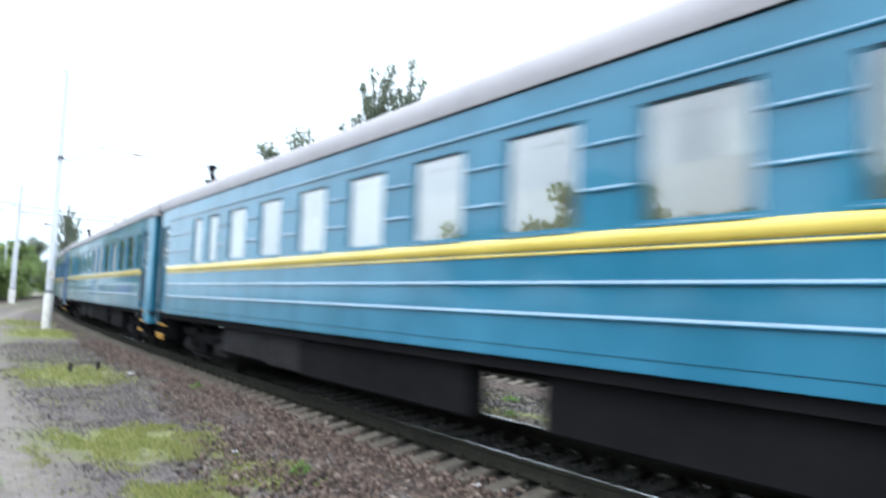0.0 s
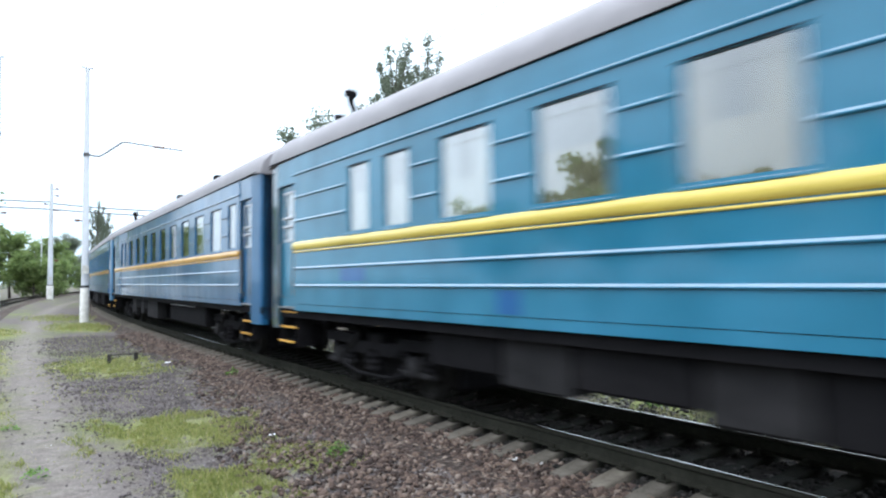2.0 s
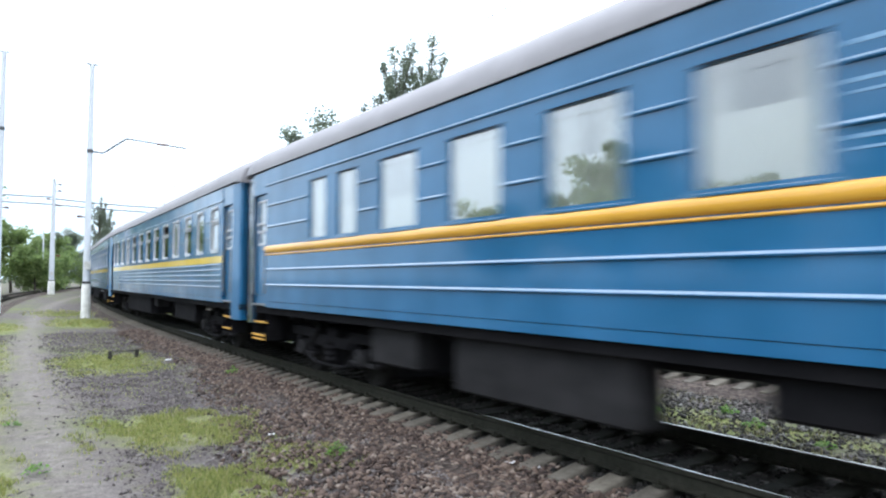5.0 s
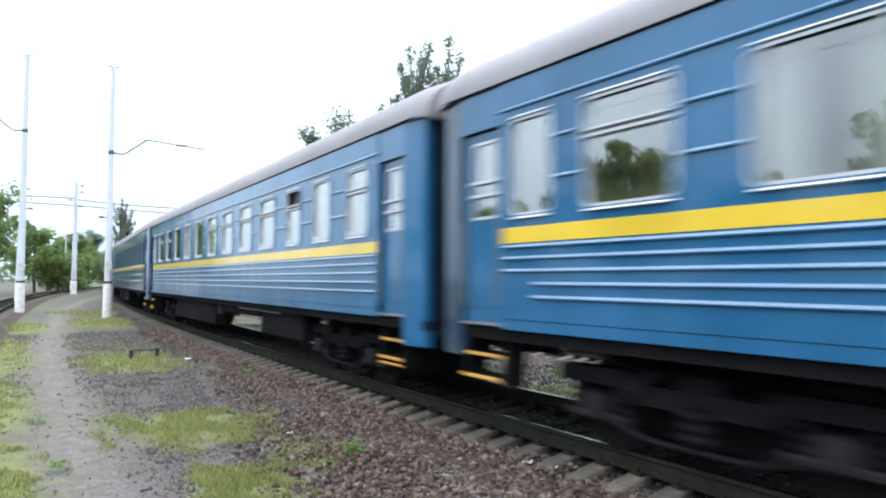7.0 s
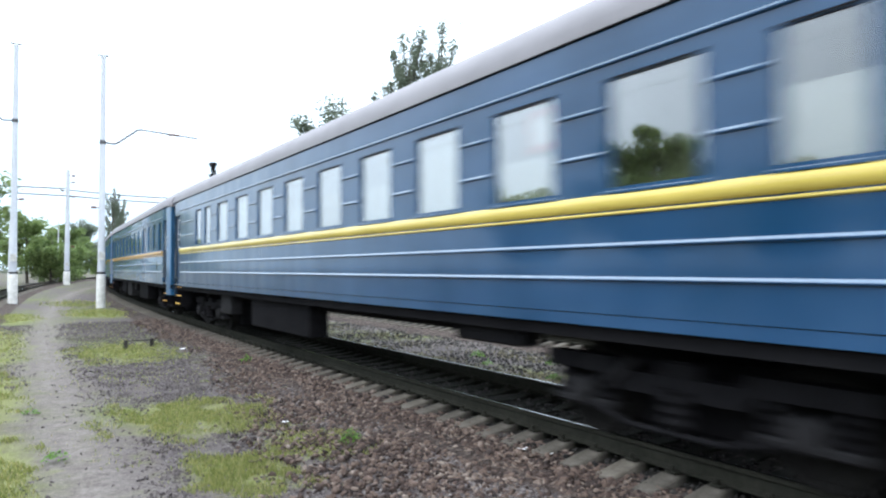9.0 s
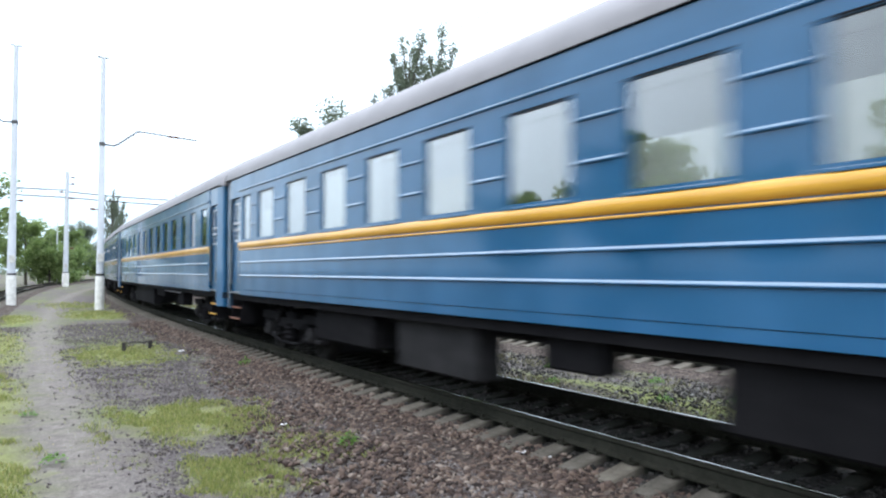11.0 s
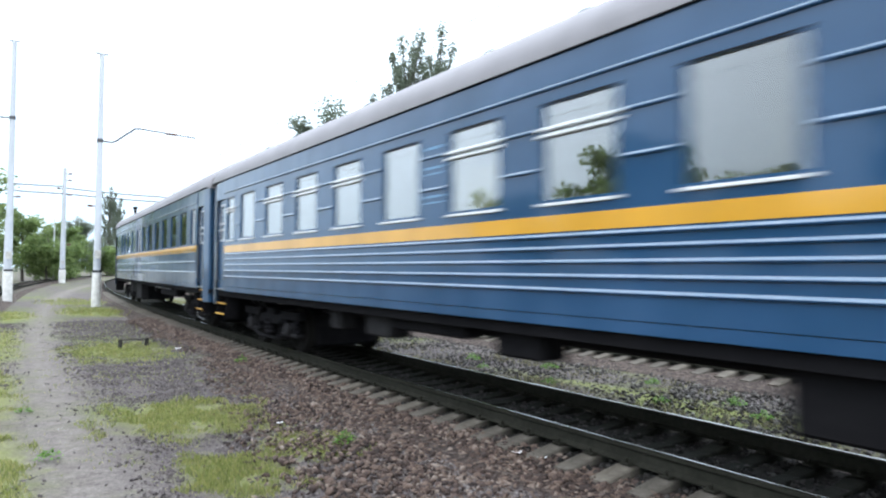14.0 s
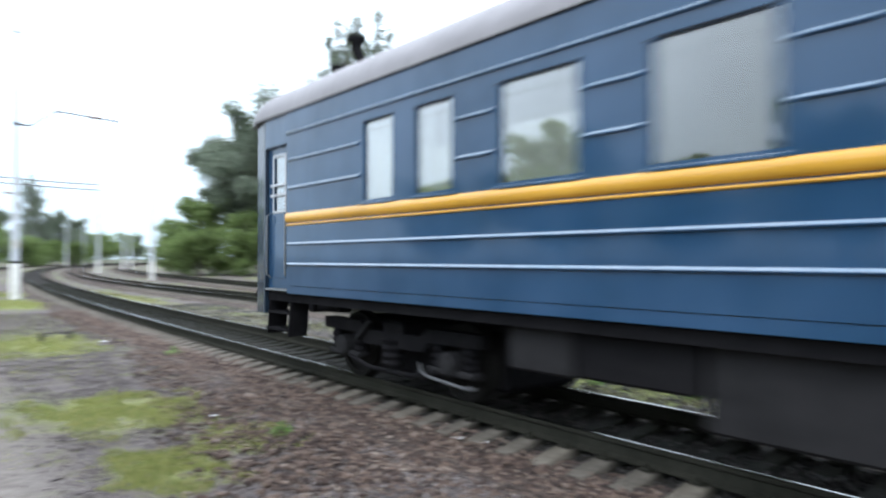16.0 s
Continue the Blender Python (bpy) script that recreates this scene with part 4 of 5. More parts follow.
# boxes slung under the floor of each carriage: from, to, underside, dusty grey or sooty
GEAR = {
    0: [(4.2, 6.6, 0.5, True), (2.65, 4.15, 0.45, True), (-2.0, 2.6, 0.42, False), (-6.7, -3.2, 0.45, False)],
    1: [(5.15, 6.6, 0.6, False), (4.0, 5.1, 0.5, True), (2.55, 3.95, 0.6, False), (1.6, 2.5, 0.5, True), (-3.1, 1.55, 0.5, False), (-6.7, -4.15, 0.42, False)],
    2: [(5.4, 6.4, 0.5, True), (4.25, 5.35, 0.7, False), (3.5, 4.2, 0.5, True), (2.65, 3.45, 0.7, False), (0.5, 2.6, 0.42, True), (-6.7, -1.9, 0.5, False)],
    3: [(5.3, 6.6, 0.5, True), (1.5, 4.4, 0.36, True), (-0.6, 0.3, 0.7, False), (-4.9, -1.9, 0.42, False)],
    4: [(0.6, 6.6, 0.42, False), (-0.85, -0.2, 0.75, True), (-6.95, -4.0, 0.5, False)],
    5: [(0.5, 6.5, 0.42, False), (-0.25, 0.3, 0.75, True), (-3.9, -0.4, 0.86, False), (-6.9, -4.1, 0.5, False)],
    6: [(5.4, 6.4, 0.55, True), (-0.1, 3.6, 0.4, False), (-6.6, -5.2, 0.85, False)],
    7: [(4.3, 6.6, 0.5, False), (1.5, 3.5, 0.36, True), (-0.6, 0.3, 0.7, False), (-4.9, -1.9, 0.42, False)],
    8: [(0.5, 6.2, 0.36, False), (-2.1, -0.3, 0.78, False), (-5.85, -4.9, 0.6, False)],
    9: [(4.3, 4.7, 0.72, True), (2.55, 3.3, 0.72, True), (0.55, 2.5, 0.88, False), (-0.9, -0.05, 0.76, False), (-5.7, -3.6, 0.55, False)],
    10: [(5.25, 6.1, 0.6, True), (3.95, 5.2, 0.62, False), (2.25, 3.9, 0.36, True), (-2.1, -1.5, 0.85, False), (-6.4, -3.2, 0.78, False)],
}
M_LIGHT = "faded light-blue passenger carriage with a pale yellow moulding, curtained windows"
M_ORANGE = "blue passenger carriage with an orange-yellow moulding, curtained windows"
K_YELLOW = "bright blue ribbed carriage with flat yellow stripe and sills whitened as sky highlights"
TRAIN = [
    ("moulded", BLUE_SKY, YELLOW_PALE, M_LIGHT, WIN_A),
    ("moulded", BLUE_SKY, YELLOW_PALE, M_LIGHT, WIN_A),
    ("moulded", BLUE_MID, ORANGE, M_ORANGE, WIN_A),
    ("moulded", BLUE_ROYAL, ORANGE, M_ORANGE, WIN_A),
    ("corrugated", BLUE_ROYAL, YELLOW_FLAT, K_YELLOW, WIN_C),
    ("corrugated", BLUE_ROYAL, YELLOW_FLAT, K_YELLOW, WIN_C),
    ("moulded", BLUE_DEEP, YELLOW_PALE, "dark blue passenger carriage with a yellow moulding, curtained windows", WIN_A),
    ("moulded", BLUE_MID, ORANGE, M_ORANGE, WIN_C),
    ("moulded", BLUE_MID, ORANGE, M_ORANGE, WIN_C),
    ("ventilated", BLUE_DEEP, ORANGE, "dark blue ribbed carriage with a flat orange stripe, roof ventilators", WIN_C),
    ("moulded", BLUE_LAST, ORANGE, "dark blue passenger carriage, last of the train, with an orange moulding", WIN_A),
]
carriages = [carriage(i, *row) for i, row in enumerate(TRAIN)]


# ---- poles and overhead line ----
def mast(x, y, height, arm=None, band=True, base_r=0.2, white=1.85, arm_z=9.2, low_z=5.5, label="round pale concrete catenary mast with a whitewashed foot"):
    root = thing("catenary_mast", label, "mast", "catenary masts")
    root.location = (x, y, GROUND_Z)
    part("shaft", Shape().lathe((0, 0, 0), [(white, base_r * 0.93), (height, base_r * 0.6), (height + 0.04, base_r * 0.3)], 18, "z"), POLE_CONCRETE, root, "", True)
    part("painted_foot", Shape().lathe((0, 0, 0), [(-0.3, base_r * 1.18), (white - 0.05, base_r * 1.14), (white, base_r * 1.05)], 18, "z"), POLE_WHITE, root, "flaking whitewashed foot", True)
    if band:
        part("band", Shape().lathe((0, 0, 0), [(white + 0.004, base_r * 1.10), (white + 0.13, base_r * 1.10)], 18, "z"), POLE_DARK, root, "dark band")
        part("plate", Shape().cbox(-0.16, 0.16, -base_r - 0.05, -base_r - 0.02, white + 0.75, white + 1.2, 0.01), POLE_WHITE, root, "pale number plate")
    if arm:
        d = arm
        part("collar", Shape().lathe((0, 0, 0), [(arm_z - 0.1, base_r * 0.82), (arm_z + 0.1, base_r * 0.82)], 18, "z"), GALV, root, "dark steel collar")
        sgn = 1 if d > 0 else -1
        part("bracket_arm", Shape().tube([(sgn * 0.15, 0, arm_z), (sgn * 0.6, 0, arm_z - 0.03), (sgn * 0.8, 0, arm_z + 0.08), (sgn * 1.75, 0, arm_z + 0.86), (sgn * 1.95, 0, arm_z + 0.9)], 0.05, 8).tube([(sgn * 1.95, 0, arm_z + 0.9), (d, 0, arm_z + 0.72)], 0.04, 8), GALV, root, "cranked steel bracket arm")
        part("insulator", Shape().lathe((0, 0, arm_z + 0.79), [(d * 0.68 + 0.06 * j, 0.085 if j % 2 else 0.045) for j in range(11)], 10, "x"), INSULATOR, root, "brown insulator")
    if arm:
        part("cap", Shape().cbox(-0.3, 0.3, -0.09, 0.09, height, height + 0.09, 0.02), POLE_CONCRETE, root, "flat cap")
        sx = -sgn
        part("side_bracket", Shape().tube([(sx * 0.12, 0, low_z), (sx * 0.5, 0, low_z + 0.02)], 0.035).lathe((0, 0, low_z + 0.02), [(sx * (0.28 + 0.05 * j), 0.085 if j % 2 else 0.05) for j in range(6)], 10, "x"), INSULATOR, root, "dark insulator on a short bracket")
    return root


mast(4.99, 41.1, 13.8, arm=5.0, arm_z=9.05, low_z=5.45)
mast(1.11, 48.8, 15.9, arm=-4.0, base_r=0.22, arm_z=11.2, low_z=6.4)
portal_mast = mast(8.67, 106.4, 15.8, arm=None, base_r=0.36)
for fz, side in ((15.0, 1), (14.1, 1), (12.9, -1), (12.1, 1), (5.2, 1)):
    part("insulator", Shape().tube([(side * 0.2, 0, fz), (side * 0.75, 0, fz + 0.05)], 0.05).lathe((0, 0, fz + 0.05), [(side * (0.5 + 0.08 * j), 0.16 if j % 2 else 0.09) for j in range(6)], 10, "x"), INSULATOR, portal_mast, "dark insulator on a short bracket")
for mx, my, mh, mr in ((1.4, 72.0, 6.5, 0.16), (8.5, 119, 9.5, 0.14), (20.2, 70.9, 11.5, 0.19), (23.8, 110.3, 14.0, 0.22), (33.8, 137, 12.5, 0.19), (38.5, 150, 9.5, 0.18), (35.5, 200, 12.0, 0.2), (45.5, 230, 11, 0.2)):
    mast(mx, my, mh, None, False, mr)


def wire(name, pts, r, label):
    return solo(name, Shape().tube(pts, r, 5), WIRE, label, "wire", "overhead wires")


# cross spans between the masts at the throat of the tracks
for (xa, ya, xb, yb, z, sag) in ((8.67, 106.4, 23.8, 110.3, 12.7, 0.15), (8.67, 106.4, -9.0, 103.0, 12.9, 0.2), (8.67, 106.4, 23.8, 110.3, 11.9, 0.1), (8.67, 106.4, -9.0, 103.0, 11.9, 0.1)):
    wire("cross_span_wire", [(xa + (xb - xa) * k / 12, ya + (yb - ya) * k / 12, z - sag * 4 * (k / 12) * (1 - k / 12)) for k in range(13)], 0.085, "dark cross-span wire between masts")
mast(-9.0, 103.0, 15.0, None, True, 0.22)
for key, dz in (("train", 0.0), ("outer", 0.0), ("second", 0.0)):
    wire("contact_wire", [on_track(s, offset(key, s), 5.75 + dz) for s in range(-30, 301, 10)], 0.006, "thin contact wire above the track")


# ---- trees ----
def tree_parts(kind, seed, height, spread, leaf, count):
    """Trunk and limbs as tapered tubes; the crown as leaf clumps round the limbs' ends, with gaps."""
    rnd = random.Random(seed)
    wood = Shape()
    wood.tube([(0, 0, -0.3), (rnd.uniform(-.2, .2), rnd.uniform(-.2, .2), height * 0.35), (rnd.uniform(-.4, .4), rnd.uniform(-.4, .4), height * 0.7), (0, 0, height * 0.95)],
              [height * 0.022, height * 0.017, height * 0.009, height * 0.002], 7)
    tips = []
    n_limbs = {"poplar": 34, "broad": 24, "bush": 16}[kind]
    for k in range(n_limbs):
        f = (k + 0.5) / n_limbs
        a = k * 2.4 + rnd.uniform(-0.4, 0.4)
        if kind == "poplar":
            z0 = height * (0.12 + 0.7 * f)
            ln = spread * (0.55 + 0.6 * math.sin(math.pi * min(1, f * 1.15 + 0.1))) * rnd.uniform(0.6, 1.1)
            rise = height * rnd.uniform(0.12, 0.22)
        elif kind == "broad":
            z0 = height * (0.22 + 0.55 * f)
            ln = spread * (math.sin(math.pi * (0.22 + 0.72 * f)) ** 0.7) * rnd.uniform(0.65, 1.1)
            rise = height * rnd.uniform(0.04, 0.22)
        else:
            z0 = height * (0.04 + 0.5 * f)
            ln = spread * rnd.uniform(0.5, 1.05) * (1 - 0.45 * f)
            rise = height * rnd.uniform(0.1, 0.4)
        tip = (ln * math.cos(a), ln * math.sin(a), z0 + rise)
        wood.tube([(0, 0, z0), (tip[0] * 0.5, tip[1] * 0.5, z0 + rise * 0.4), tip], [height * 0.006, height * 0.004, height * 0.0015], 5)
        for q in range(3):
            w = 0.45 + 0.28 * q
            tips.append((tip[0] * w, tip[1] * w, z0 + rise * w ** 1.3, spread * rnd.uniform(0.16, 0.34) * (0.6 if kind == "poplar" else 1)))
    vs, fs = [], []
    per = max(6, count // len(tips))
    for tx, ty, tz, r in tips:
        flat = 1.7 if kind == "poplar" else 0.8
        for _ in range(per):
            d = Vector((rnd.gauss(0, 1), rnd.gauss(0, 1), rnd.gauss(0, 1)))
            d = d.normalized() * r * (rnd.random() ** 0.5)
            c = Vector((tx + d.x, ty + d.y, tz + d.z * flat))
            u = Vector((rnd.gauss(0, 1), rnd.gauss(0, 1), rnd.gauss(0, 0.6))).normalized() * leaf * rnd.uniform(0.6, 1.3)
            w = Vector((rnd.gauss(0, 1), rnd.gauss(0, 1), rnd.gauss(0, 1))).cross(u).normalized() * leaf * 0.6
            k = len(vs)
            vs.extend((tuple(c - u), tuple(c + w * 0.8), tuple(c + u), tuple(c - w)))
            fs.append((k, k + 1, k + 2, k + 3))
    return wood, vs, fs


def tree(kind, seed, height, spread, leaf, count, mat, label):
    root = thing("tree", label, "tree", "trees beside the line")
    wood, vs, fs = tree_parts(kind, seed, height, spread, leaf, count)
    part("trunk", wood, BARK, root)
    part("crown", big_mesh("crown", vs, fs, mat), mat, root, "loose leafy crown")
    return root


def placed(ob, x, y, turn=0, size=1.0, first=False):
    m = pose(x, y, GROUND_Z, 0, 0, turn)
    if first:
        ob.matrix_basis = m
        o = ob
    else:
        o = copy_thing(ob, m)
    o.scale = (size, size, size)
    return o


poplar = tree("poplar", 3, 30, 4.6, 0.17, 23000, LEAF_DARK, "tall loose poplar behind the tracks")
broad = tree("broad", 5, 22, 7.5, 0.24, 24000, LEAF_DARK, "broad dark green tree behind the tracks")
light = tree("broad", 8, 12, 5.2, 0.26, 9000, LEAF_LIGHT, "fresh green broadleaf tree beside the line")
bush = tree("bush", 11, 7.5, 4.5, 0.22, 8000, LEAF_LIGHT, "fresh green overgrown bush beside the line")
placed(poplar, 42.5, 64.6, 20, 0.95, True)
placed(broad, 38.6, 86.5, 0, 1.14, True)
placed(light, 31.5, 90.0, 0, 0.9, True)
placed(bush, 29.5, 84.0, 0, 1.0, True)
# poplar pair, the row behind the third track
for kind, x, y, turn, size in (
        (poplar, 39.2, 65.6, 80, 0.93), (poplar, 47.5, 61.0, 130, 0.75), (poplar, 37.2, 67.5, 200, 0.74), (broad, 40.5, 96.0, 70, 1.08), (broad, 44.5, 88.0, 150, 1.0),
        (broad, 47.0, 78.0, 210, 0.95), (bush, 33.5, 79.0, 120, 1.0), (bush, 31.0, 95.0, 60, 0.9), (light, 38.0, 80.0, 40, 1.0), (bush, 37.0, 70.0, 90, 1.0),
        (light, 43.0, 55.0, 10, 1.0), (broad, 52.0, 45.0, 30, 0.8), (light, 40.0, 38.0, 100, 0.9), (broad, 48.0, 25.0, 10, 0.8),
        # beyond the outer track
        (light, -3.2, 98.0, 20, 1.2), (light, 4.6, 121.0, 90, 0.9), (bush, 7.5, 118.0, 10, 1.0), (bush, 10.5, 132.0, 60, 1.1), (light, 11.5, 150.0, 130, 0.95),
        (broad, 18.2, 185.0, 10, 0.66), (poplar, 29.0, 214.0, 40, 0.80), (poplar, 31.5, 218.0, 140, 0.72), (broad, 38.5, 236.0, 30, 0.80), (broad, 45.0, 243.0, 90, 0.72),
        (light, 53.0, 258.0, 10, 1.0), (bush, 24.0, 190.0, 10, 1.3), (bush, 33.0, 215.0, 80, 1.3), (bush, 43.0, 232.0, 30, 1.3), (light, 60.0, 270.0, 50, 1.0),
        (light, 72.0, 290.0, 20, 1.1), (broad, 84.0, 320.0, 60, 0.6), (light, 98.0, 325.0, 15, 1.0), (broad, 112.0, 330.0, 160, 0.6), (light, 90.0, 260.0, 15, 0.8), (light, 76.0, 220.0, 95, 0.8),
        # across the outer track, behind the place of the camera
        (light, -8.0, 104.0, 10, 0.80), (light, -31.0, 35.0, 200, 1.10), (light, -37.0, 58.0, 60, 0.95), (light, -46.0, 34.0, 120, 1.00),
        (light, -45.0, 20.0, 45, 1.22), (broad, -50.0, 8.0, 10, 0.74), (light, -46.0, -6.0, 75, 1.35), (light, -45.0, -20.0, 5, 1.22), (broad, -50.0, -36.0, 95, 0.74)):
    placed(kind, x, y, turn, size)
rf = random.Random(12)
fv, ff = [], []
for k in range(9000):
    a = radians(rf.uniform(-12, 62))
    d = rf.uniform(360, 430)
    h = 7 + 4 * noise.noise((a * 14, 0, 0)) + 2 * noise.noise((a * 50, 1, 0))
    c = Vector((d * math.sin(a), d * math.cos(a), GROUND_Z + h * rf.random() ** 0.7))
    u = Vector((rf.gauss(0, 1), rf.gauss(0, 1), rf.gauss(0, 0.6))).normalized() * 1.1
    w = Vector((rf.gauss(0, 1), rf.gauss(0, 1), rf.gauss(0, 1))).cross(u).normalized() * 0.8
    i = len(fv)
    fv += [tuple(c - u), tuple(c + w), tuple(c + u), tuple(c - w)]
    ff.append((i, i + 1, i + 2, i + 3))
tagged(new("far_woods", big_mesh("far_woods", fv, ff, LEAF_DARK)), "pale distant belt of woods on the horizon", "woods", kind="stuff")



# ---- low stub beside the path, litter, weeds ----
stub = thing("low_barrier", "low dark wooden barrier on two short posts in the grass", "barrier")
stub.location = (0, 0, GROUND_Z)
for px, py in ((2.98, 19.62), (3.66, 19.80)):
    part("post", Shape().cbox(px - 0.045, px + 0.045, py - 0.045, py + 0.045, -0.1, 0.235, 0.01), STUB_WOOD, stub)
part("bar", Shape().sweep([[(x, y + d, z + h) for d, h in ((-0.03, 0), (0.03, 0), (0.03, 0.025), (-0.03, 0.025))] for x, y, z in ((2.93, 19.61, 0.198), (3.71, 19.81, 0.190))]), STUB_WOOD, stub)


def scrap(x, y, z, size, seed, label):
    """A crumpled scrap of paper."""
    rnd = random.Random(seed)
    vs = [(x + size * (i - 1.5) * 0.5 + rnd.uniform(-1, 1) * size * 0.1, y + size * (j - 1.5) * 0.35, z + rnd.uniform(0, size * 0.35)) for j in range(4) for i in range(4)]
    fs = [(j * 4 + i, j * 4 + i + 1, j * 4 + i + 5, j * 4 + i + 4) for j in range(3) for i in range(3)]
    solo("paper_scrap", Shape().add(vs, fs), LITTER, label, "litter", "litter by the track")


scrap(4.97, 5.86, -0.27, 0.09, 1, "crumpled white paper scrap on the ballast by a sleeper")
scrap(5.05, 5.55, -0.27, 0.06, 2, "small white paper scrap on the ballast")
scrap(0.86, 10.1, -0.35, 0.05, 3, "small white paper scrap on the footpath")
scrap(4.2, 18.6, -0.34, 0.10, 4, "white paper scrap in the grass by the barrier")
scrap(3.35, 8.9, -0.33, 0.06, 5, "small white paper scrap on the ballast")


def weed(x, y, z, size, seed):
    rnd = random.Random(seed)
    vs, fs = [], []
    for k in range(70):
        a, r, h = rnd.uniform(0, 6.28), size * rnd.random() ** 0.6, size * rnd.uniform(0.1, 0.8)
        c = Vector((x + r * math.cos(a), y + r * math.sin(a), z + h * (1.2 - r / size)))
        u = Vector((rnd.gauss(0, 1), rnd.gauss(0, 1), 0.4 * rnd.gauss(0, 1))).normalized() * size * 0.22
        w = u.cross(Vector((rnd.gauss(0, .4), rnd.gauss(0, .4), 1))).normalized() * size * 0.09
        i = len(vs)
        vs += [tuple(c - u), tuple(c + w), tuple(c + u), tuple(c - w)]
        fs.append((i, i + 1, i + 2, i + 3))
    tagged(new("weed", big_mesh("weed", vs, fs, WEED)), "bright green leafy weed growing in the ballast", "weed", "weeds")


for k, (wx, wy, ws) in enumerate(((3.68, 7.55, 0.16), (4.78, 15.1, 0.2), (0.62, 8.6, 0.14), (0.5, 11.5, 0.12), (9.1, 7.2, 0.14), (9.3, 5.6, 0.16), (8.8, 9.5, 0.15), (9.0, 11.8, 0.14), (8.9, 4.4, 0.13), (9.9, 6.4, 0.18), (10.4, 8.4, 0.16), (10.2, 11.0, 0.2), (9.6, 13.0, 0.2))):
    weed(wx, wy, -0.33, ws, 40 + k)


# ---- grass tufts ----
def grass(patches, seed, mat, label):
    rnd = np.random.RandomState(seed)
    vs, fs = [], []
    for cx, cy, rx, ry, count, tall in patches:
        for _ in range(count):
            a, r = rnd.uniform(0, 2 * math.pi), math.sqrt(rnd.uniform())
            x, y = cx + rx * r * math.cos(a), cy + ry * r * math.sin(a)
            if noise.noise((x * 2.3, y * 2.3, 7.0)) + 0.45 * noise.noise((x * 6, y * 6, 2.0)) + 0.55 - 1.0 * r ** 1.6 < rnd.uniform(-0.15, 0.55):
                continue
            h = tall * rnd.uniform(0.15, 0.75)
            t, lean = rnd.uniform(0, 2 * math.pi), rnd.uniform(0.1, 0.7) * h
            wx, wy = 0.005 * math.cos(t), 0.005 * math.sin(t)
            z = GROUND_Z + 0.05 * noise.noise((x * 0.5, y * 0.5, 0))
            wide = 1.0 + y * 0.05
            lx, ly = lean * math.cos(t + 1.3), lean * math.sin(t + 1.3)
            i = len(vs)
            vs += [(x - wx * wide, y - wy * wide, z - 0.01), (x + wx * wide, y + wy * wide, z - 0.01), (x + lx * .4 + wx * .7 * wide, y + ly * .4 + wy * .7 * wide, z + h * .65), (x + lx, y + ly, z + h)]
            fs += [(i, i + 1, i + 2), (i, i + 2, i + 3)]
    tagged(new("grass", big_mesh("grass", vs, fs, mat)), label, "grass", kind="stuff")


grass([(2.45, 10.1, 1.5, 1.8, 20000, 0.10), (2.2, 7.1, 0.85, 1.1, 13000, 0.09), (3.3, 7.8, 0.8, 0.95, 8000, 0.07), (2.9, 19.0, 1.7, 3.2, 13000, 0.11),
       (-0.25, 8.6, 0.85, 3.0, 22000, 0.09), (-0.25, 13.5, 0.9, 4.0, 16000, 0.10), (0.0, 23.0, 1.1, 7.0, 5000, 0.13), (0.7, 34.5, 1.4, 4.0, 4000, 0.15),
       (4.4, 36.5, 1.9, 4.5, 6000, 0.16), (2.9, 14.3, 1.4, 1.4, 1200, 0.06), (2.4, 8.6, 2.0, 4.0, 3000, 0.05), (1.8, 15.0, 1.2, 8.0, 2500, 0.05), (3.4, 26.0, 1.8, 6.0, 3000, 0.08), (4.4, 47.0, 2.2, 7.0, 4000, 0.2)], 4, GRASS, "short yellow-green grass in ragged patches")
grass([(8.75, 9.0, 0.5, 7.0, 6000, 0.10), (8.6, 24.0, 0.5, 12.0, 6000, 0.12), (10.4, 10.0, 0.9, 5.0, 4500, 0.09), (9.4, 5.0, 0.7, 2.5, 2000, 0.08), (10.0, 20, 1.0, 9.0, 4000, 0.1),
       (10.0, 42, 0.9, 14.0, 4000, 0.16), (16.5, 45, 2.0, 25.0, 5000, 0.22)], 5, DRY_GRASS, "dry straw-coloured grass between the tracks")


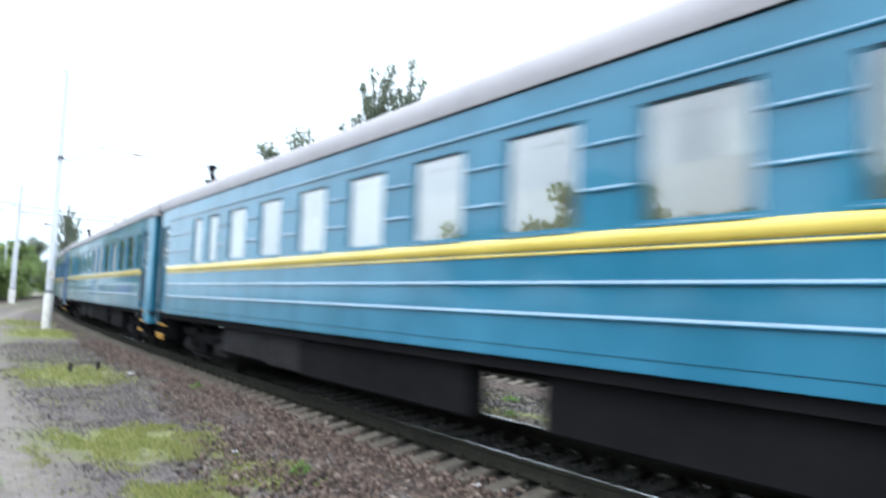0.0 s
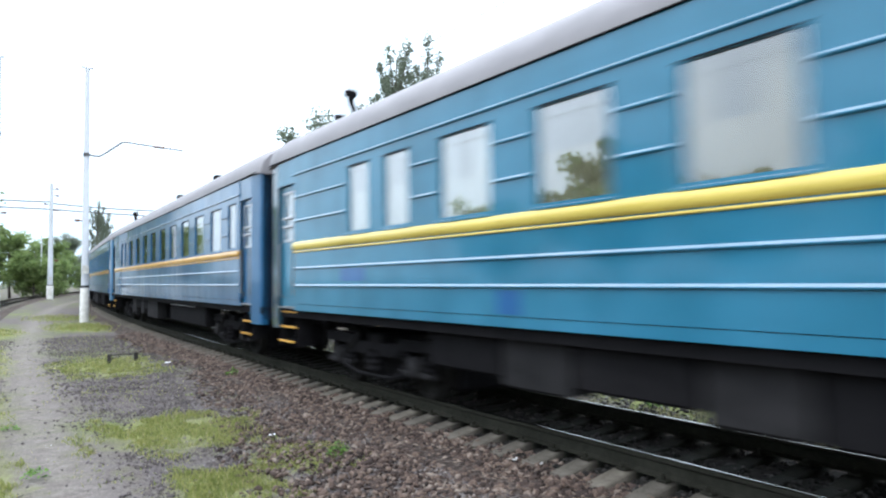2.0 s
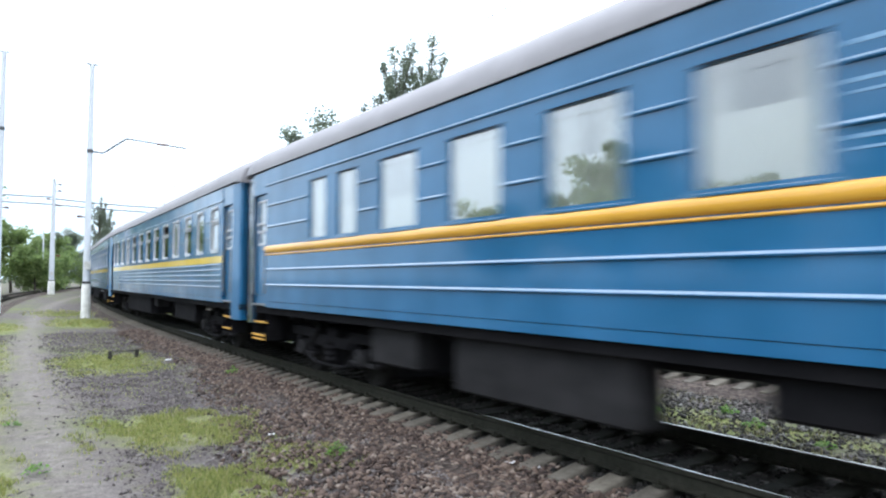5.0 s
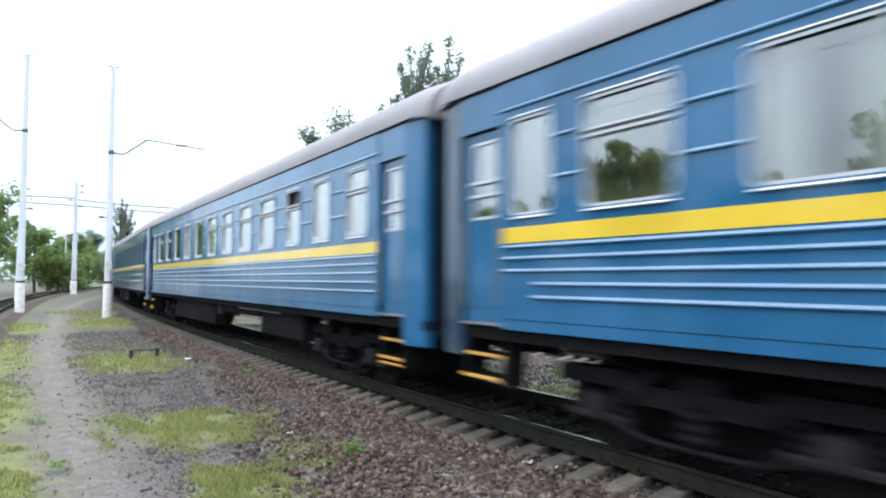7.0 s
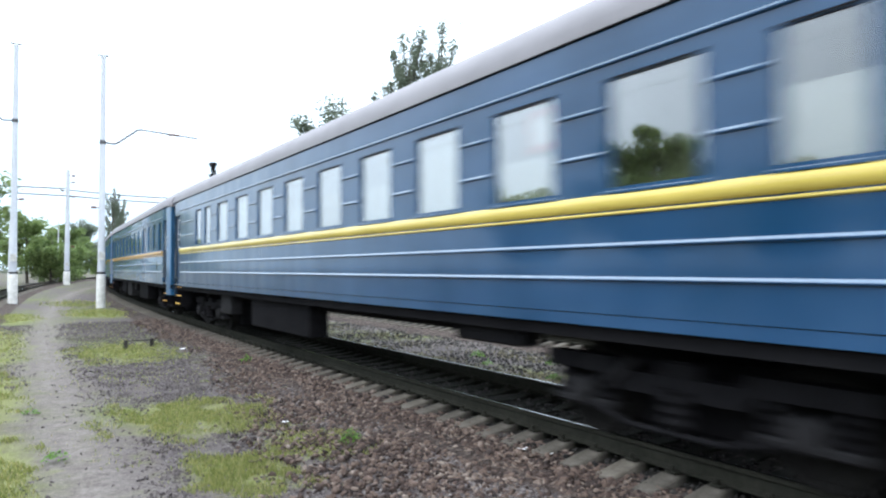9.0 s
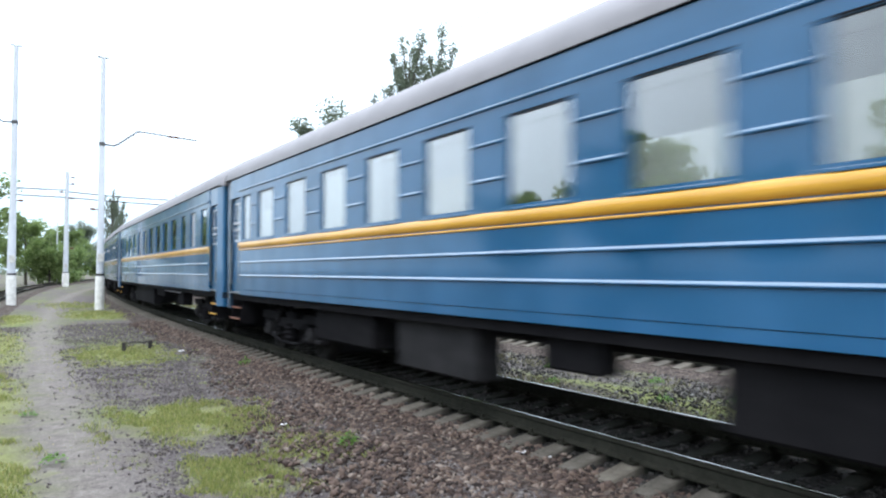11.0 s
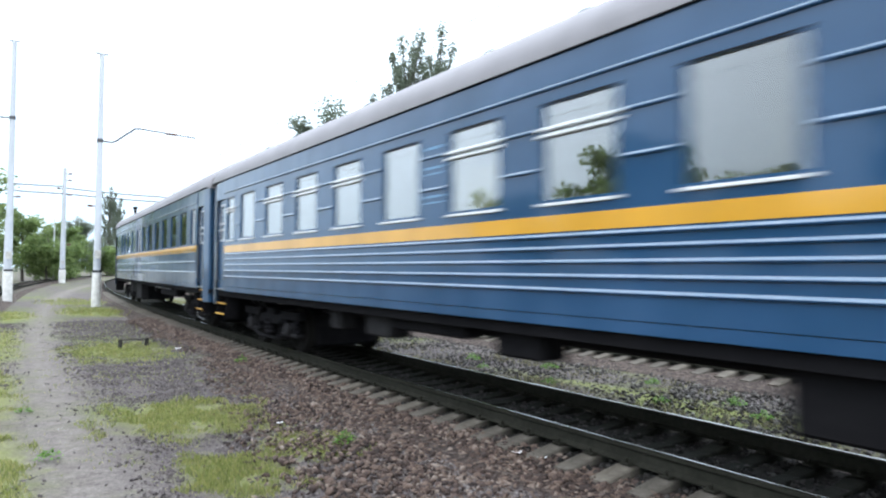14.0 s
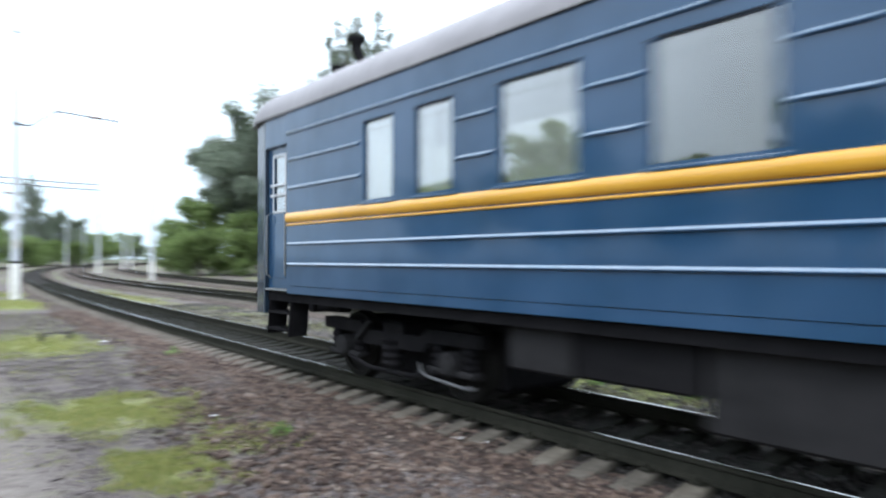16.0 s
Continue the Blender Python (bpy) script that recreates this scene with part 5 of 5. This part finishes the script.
# ---- ballast stones ----
def stones(spots, sizes, seed, name, label, mat=STONE):
    rnd = np.random.RandomState(seed)
    gr = (1 + 5 ** 0.5) / 2
    ico = np.array([(-1, gr, 0), (1, gr, 0), (-1, -gr, 0), (1, -gr, 0), (0, -1, gr), (0, 1, gr), (0, -1, -gr), (0, 1, -gr), (gr, 0, -1), (gr, 0, 1), (-gr, 0, -1), (-gr, 0, 1)]) / 1.9
    tri = np.array([(0, 11, 5), (0, 5, 1), (0, 1, 7), (0, 7, 10), (0, 10, 11), (1, 5, 9), (5, 11, 4), (11, 10, 2), (10, 7, 6), (7, 1, 8), (3, 9, 4), (3, 4, 2), (3, 2, 6), (3, 6, 8), (3, 8, 9), (4, 9, 5), (2, 4, 11), (6, 2, 10), (8, 6, 7), (9, 8, 1)])
    n = len(spots)
    base = ico[None] * (1 + rnd.uniform(-0.45, 0.40, (n, 12, 1))) * (np.array(sizes)[:, None, None] * rnd.uniform(0.5, 1.4, (n, 1, 3)))
    a = rnd.uniform(0, 2 * np.pi, n)
    c, s = np.cos(a)[:, None], np.sin(a)[:, None]
    x, y = base[..., 0] * c - base[..., 1] * s, base[..., 0] * s + base[..., 1] * c
    tilt = rnd.uniform(-0.6, 0.6, n)[:, None]
    z = base[..., 2] * np.cos(tilt) * 0.75 + x * np.sin(tilt)
    v = np.stack([x, y, z], -1) + np.array(spots)[:, None, :]
    me = bpy.data.meshes.new(name)
    f = (tri[None] + 12 * np.arange(n)[:, None, None]).reshape(-1, 3)
    me.vertices.add(n * 12)
    me.vertices.foreach_set("co", v.reshape(-1).astype(np.float32))
    me.loops.add(len(f) * 3)
    me.loops.foreach_set("vertex_index", f.reshape(-1).astype(np.int32))
    me.polygons.add(len(f))
    me.polygons.foreach_set("loop_start", (np.arange(len(f)) * 3).astype(np.int32))
    me.update(calc_edges=True)
    me.materials.append(mat)
    tagged(new(name, me), label, "gravel", kind="stuff")


def spread_stones(count, s_range, n_of_s, seed):
    rnd = np.random.RandomState(seed)
    spots, sizes = [], []
    while len(spots) < count:
        s = s_range[0] + (s_range[1] - s_range[0]) * rnd.uniform() ** 1.6
        lo, hi = n_of_s(s)
        n = rnd.uniform(lo, hi)
        edge = (hi - n) / max(0.3, hi - lo)
        if lo > 0 and rnd.uniform() > 0.03 + 1.6 * edge ** 1.2:
            continue
        z = -0.268 - 0.02 * min(1, max(0, abs(n) - 0.9) / 0.5) if abs(n) < 1.45 else max(-0.288 - (abs(n) - 1.45) * 0.16, GROUND_Z)
        size = rnd.uniform(0.017, 0.044)
        p = on_track(s, n, z + size * 0.25 + 0.02 * noise.noise((s * 1.3, n * 1.3, 0)))
        spots.append(tuple(p))
        sizes.append(size)
    return spots, sizes


def shoulder(s):
    return 1.02, 4.5 - 0.20 * max(0, min(10.5, s - 5.5)) + 0.35 * noise.noise((s * 0.8, 2.0, 0))


a1 = spread_stones(25000, (1.5, 30), shoulder, 1)
b1 = spread_stones(4500, (-7, 1.5), shoulder, 11)
a1 = (a1[0] + b1[0], a1[1] + b1[1])
stones(*a1, 1, "ballast", "loose brown-grey crushed stone along the sleepers")
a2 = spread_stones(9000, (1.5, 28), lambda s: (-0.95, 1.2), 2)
stones(*a2, 2, "ballast", "dark oily crushed stone between the rails", STONE_SHADED)
a3 = spread_stones(17000, (1.0, 32), lambda s: (-6.1, -1.1), 3)
stones(*a3, 3, "ballast", "pale grey crushed stone between the tracks", STONE_PALE)


def cinders(count, seed):
    """Small grey stones trodden into the ground, thin on the footpath and in the turf."""
    rnd = np.random.RandomState(seed)
    spots, sizes = [], []
    while len(spots) < count:
        y = 4.2 + 26 * rnd.uniform() ** 1.7
        x = rnd.uniform(-1.0, 4.6)
        rag = noise.noise((x * 1.6, y * 1.1, 5.0)) + 0.5 * noise.noise((x * 5, y * 4, 1.0))
        path = abs(x - 0.72 - 0.00115 * y * y) + 0.25 * rag
        if rnd.uniform() > min(1.0, max(0.012, (path - 0.28) / 0.8)):
            continue
        turf = min(((x - a) / c) ** 2 + ((y - b) / d) ** 2 for a, b, c, d in TURF) + 0.7 * rag
        if rnd.uniform() > min(1.0, max(0.06, (turf - 0.25) / 0.9)):
            continue
        size = rnd.uniform(0.008, 0.021) * (1 + y * 0.02)
        spots.append((x, y, GROUND_Z + 0.05 * noise.noise((x * 0.5, y * 0.5, 0)) + 0.02 * noise.noise((x * 2, y * 2, 3)) + size * 0.2))
        sizes.append(size)
    return spots, sizes


stones(*cinders(30000, 6), 6, "cinders", "small purple-grey cinders scattered on the trodden ground", STONE_CINDER)


# ---- sleepers and fastenings ----
def sleeper_mesh():
    stn = [(-1.35, -0.262, 0.105), (-1.2, -0.235, 0.11), (-0.95, -0.188, 0.115), (-0.62, -0.188, 0.115), (-0.35, -0.235, 0.10), (0.35, -0.235, 0.10), (0.62, -0.188, 0.115), (0.95, -0.188, 0.115), (1.2, -0.235, 0.11), (1.35, -0.262, 0.105)]
    rings = [[(x, -w - 0.03, -0.42), (x, -w, z - 0.012), (x, -w + 0.015, z), (x, w - 0.015, z), (x, w, z - 0.012), (x, w + 0.03, -0.42)] for x, z, w in stn]
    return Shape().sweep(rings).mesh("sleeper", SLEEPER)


def fastening_mesh():
    s = Shape()
    for x in (-0.797, 0.797):
        for d in (-1, 1):
            s.cbox(x + d * 0.11 - 0.045, x + d * 0.11 + 0.045, -0.06, 0.06, -0.19, -0.158, 0.008)
            s.lathe((x + d * 0.125, 0, 0), [(-0.16, 0.022), (-0.115, 0.022), (-0.11, 0.014)], 6, "z")
    return s.mesh("fastening", RAIL_RUST)


SLEEPER_MESH, FASTEN_MESH = sleeper_mesh(), fastening_mesh()
for key, s0, count, gap in (("train", 9.586 - 24 * 0.491, 130, 0.491), ("second", -4.0, 100, 0.55), ("third", 30.0, 60, 0.55), ("outer", -8.0, 175, 0.55)):
    for k in range(count):
        s = s0 + k * gap
        p = on_track(s, offset(key, s))
        m = pose(p.x, p.y, random.uniform(-0.008, 0.008), 0, 0, heading(s) + random.uniform(-0.8, 0.8))
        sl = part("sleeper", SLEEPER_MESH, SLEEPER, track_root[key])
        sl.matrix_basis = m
        if key == "train" and k < 70:
            part("fastening", FASTEN_MESH, RAIL_RUST, sl)


# ---- movement ----
def motions():
    times = [0.5 * k for k in range(33)]
    for i, car in enumerate(carriages):
        rows = []
        for t in times:
            mid = AT_REAR - SPEED * (t - 12.5) + (i - 8) * PITCH - PITCH / 2 - AHEAD[i]
            a, b = on_track(mid - 8.5), on_track(mid + 8.5)
            c = (a + b) / 2
            rows.append((t, pose(c.x, c.y, 0, 0, 0, heading(mid))))
        walk(car, rows)
    for w, y in WHEELS:
        turn = math.degrees(SPEED / 30 / 0.475)
        walk(w, [(k / 30, pose(0, y, 0.475, turn * k, 0, 0)) for k in range(481)])


motions()
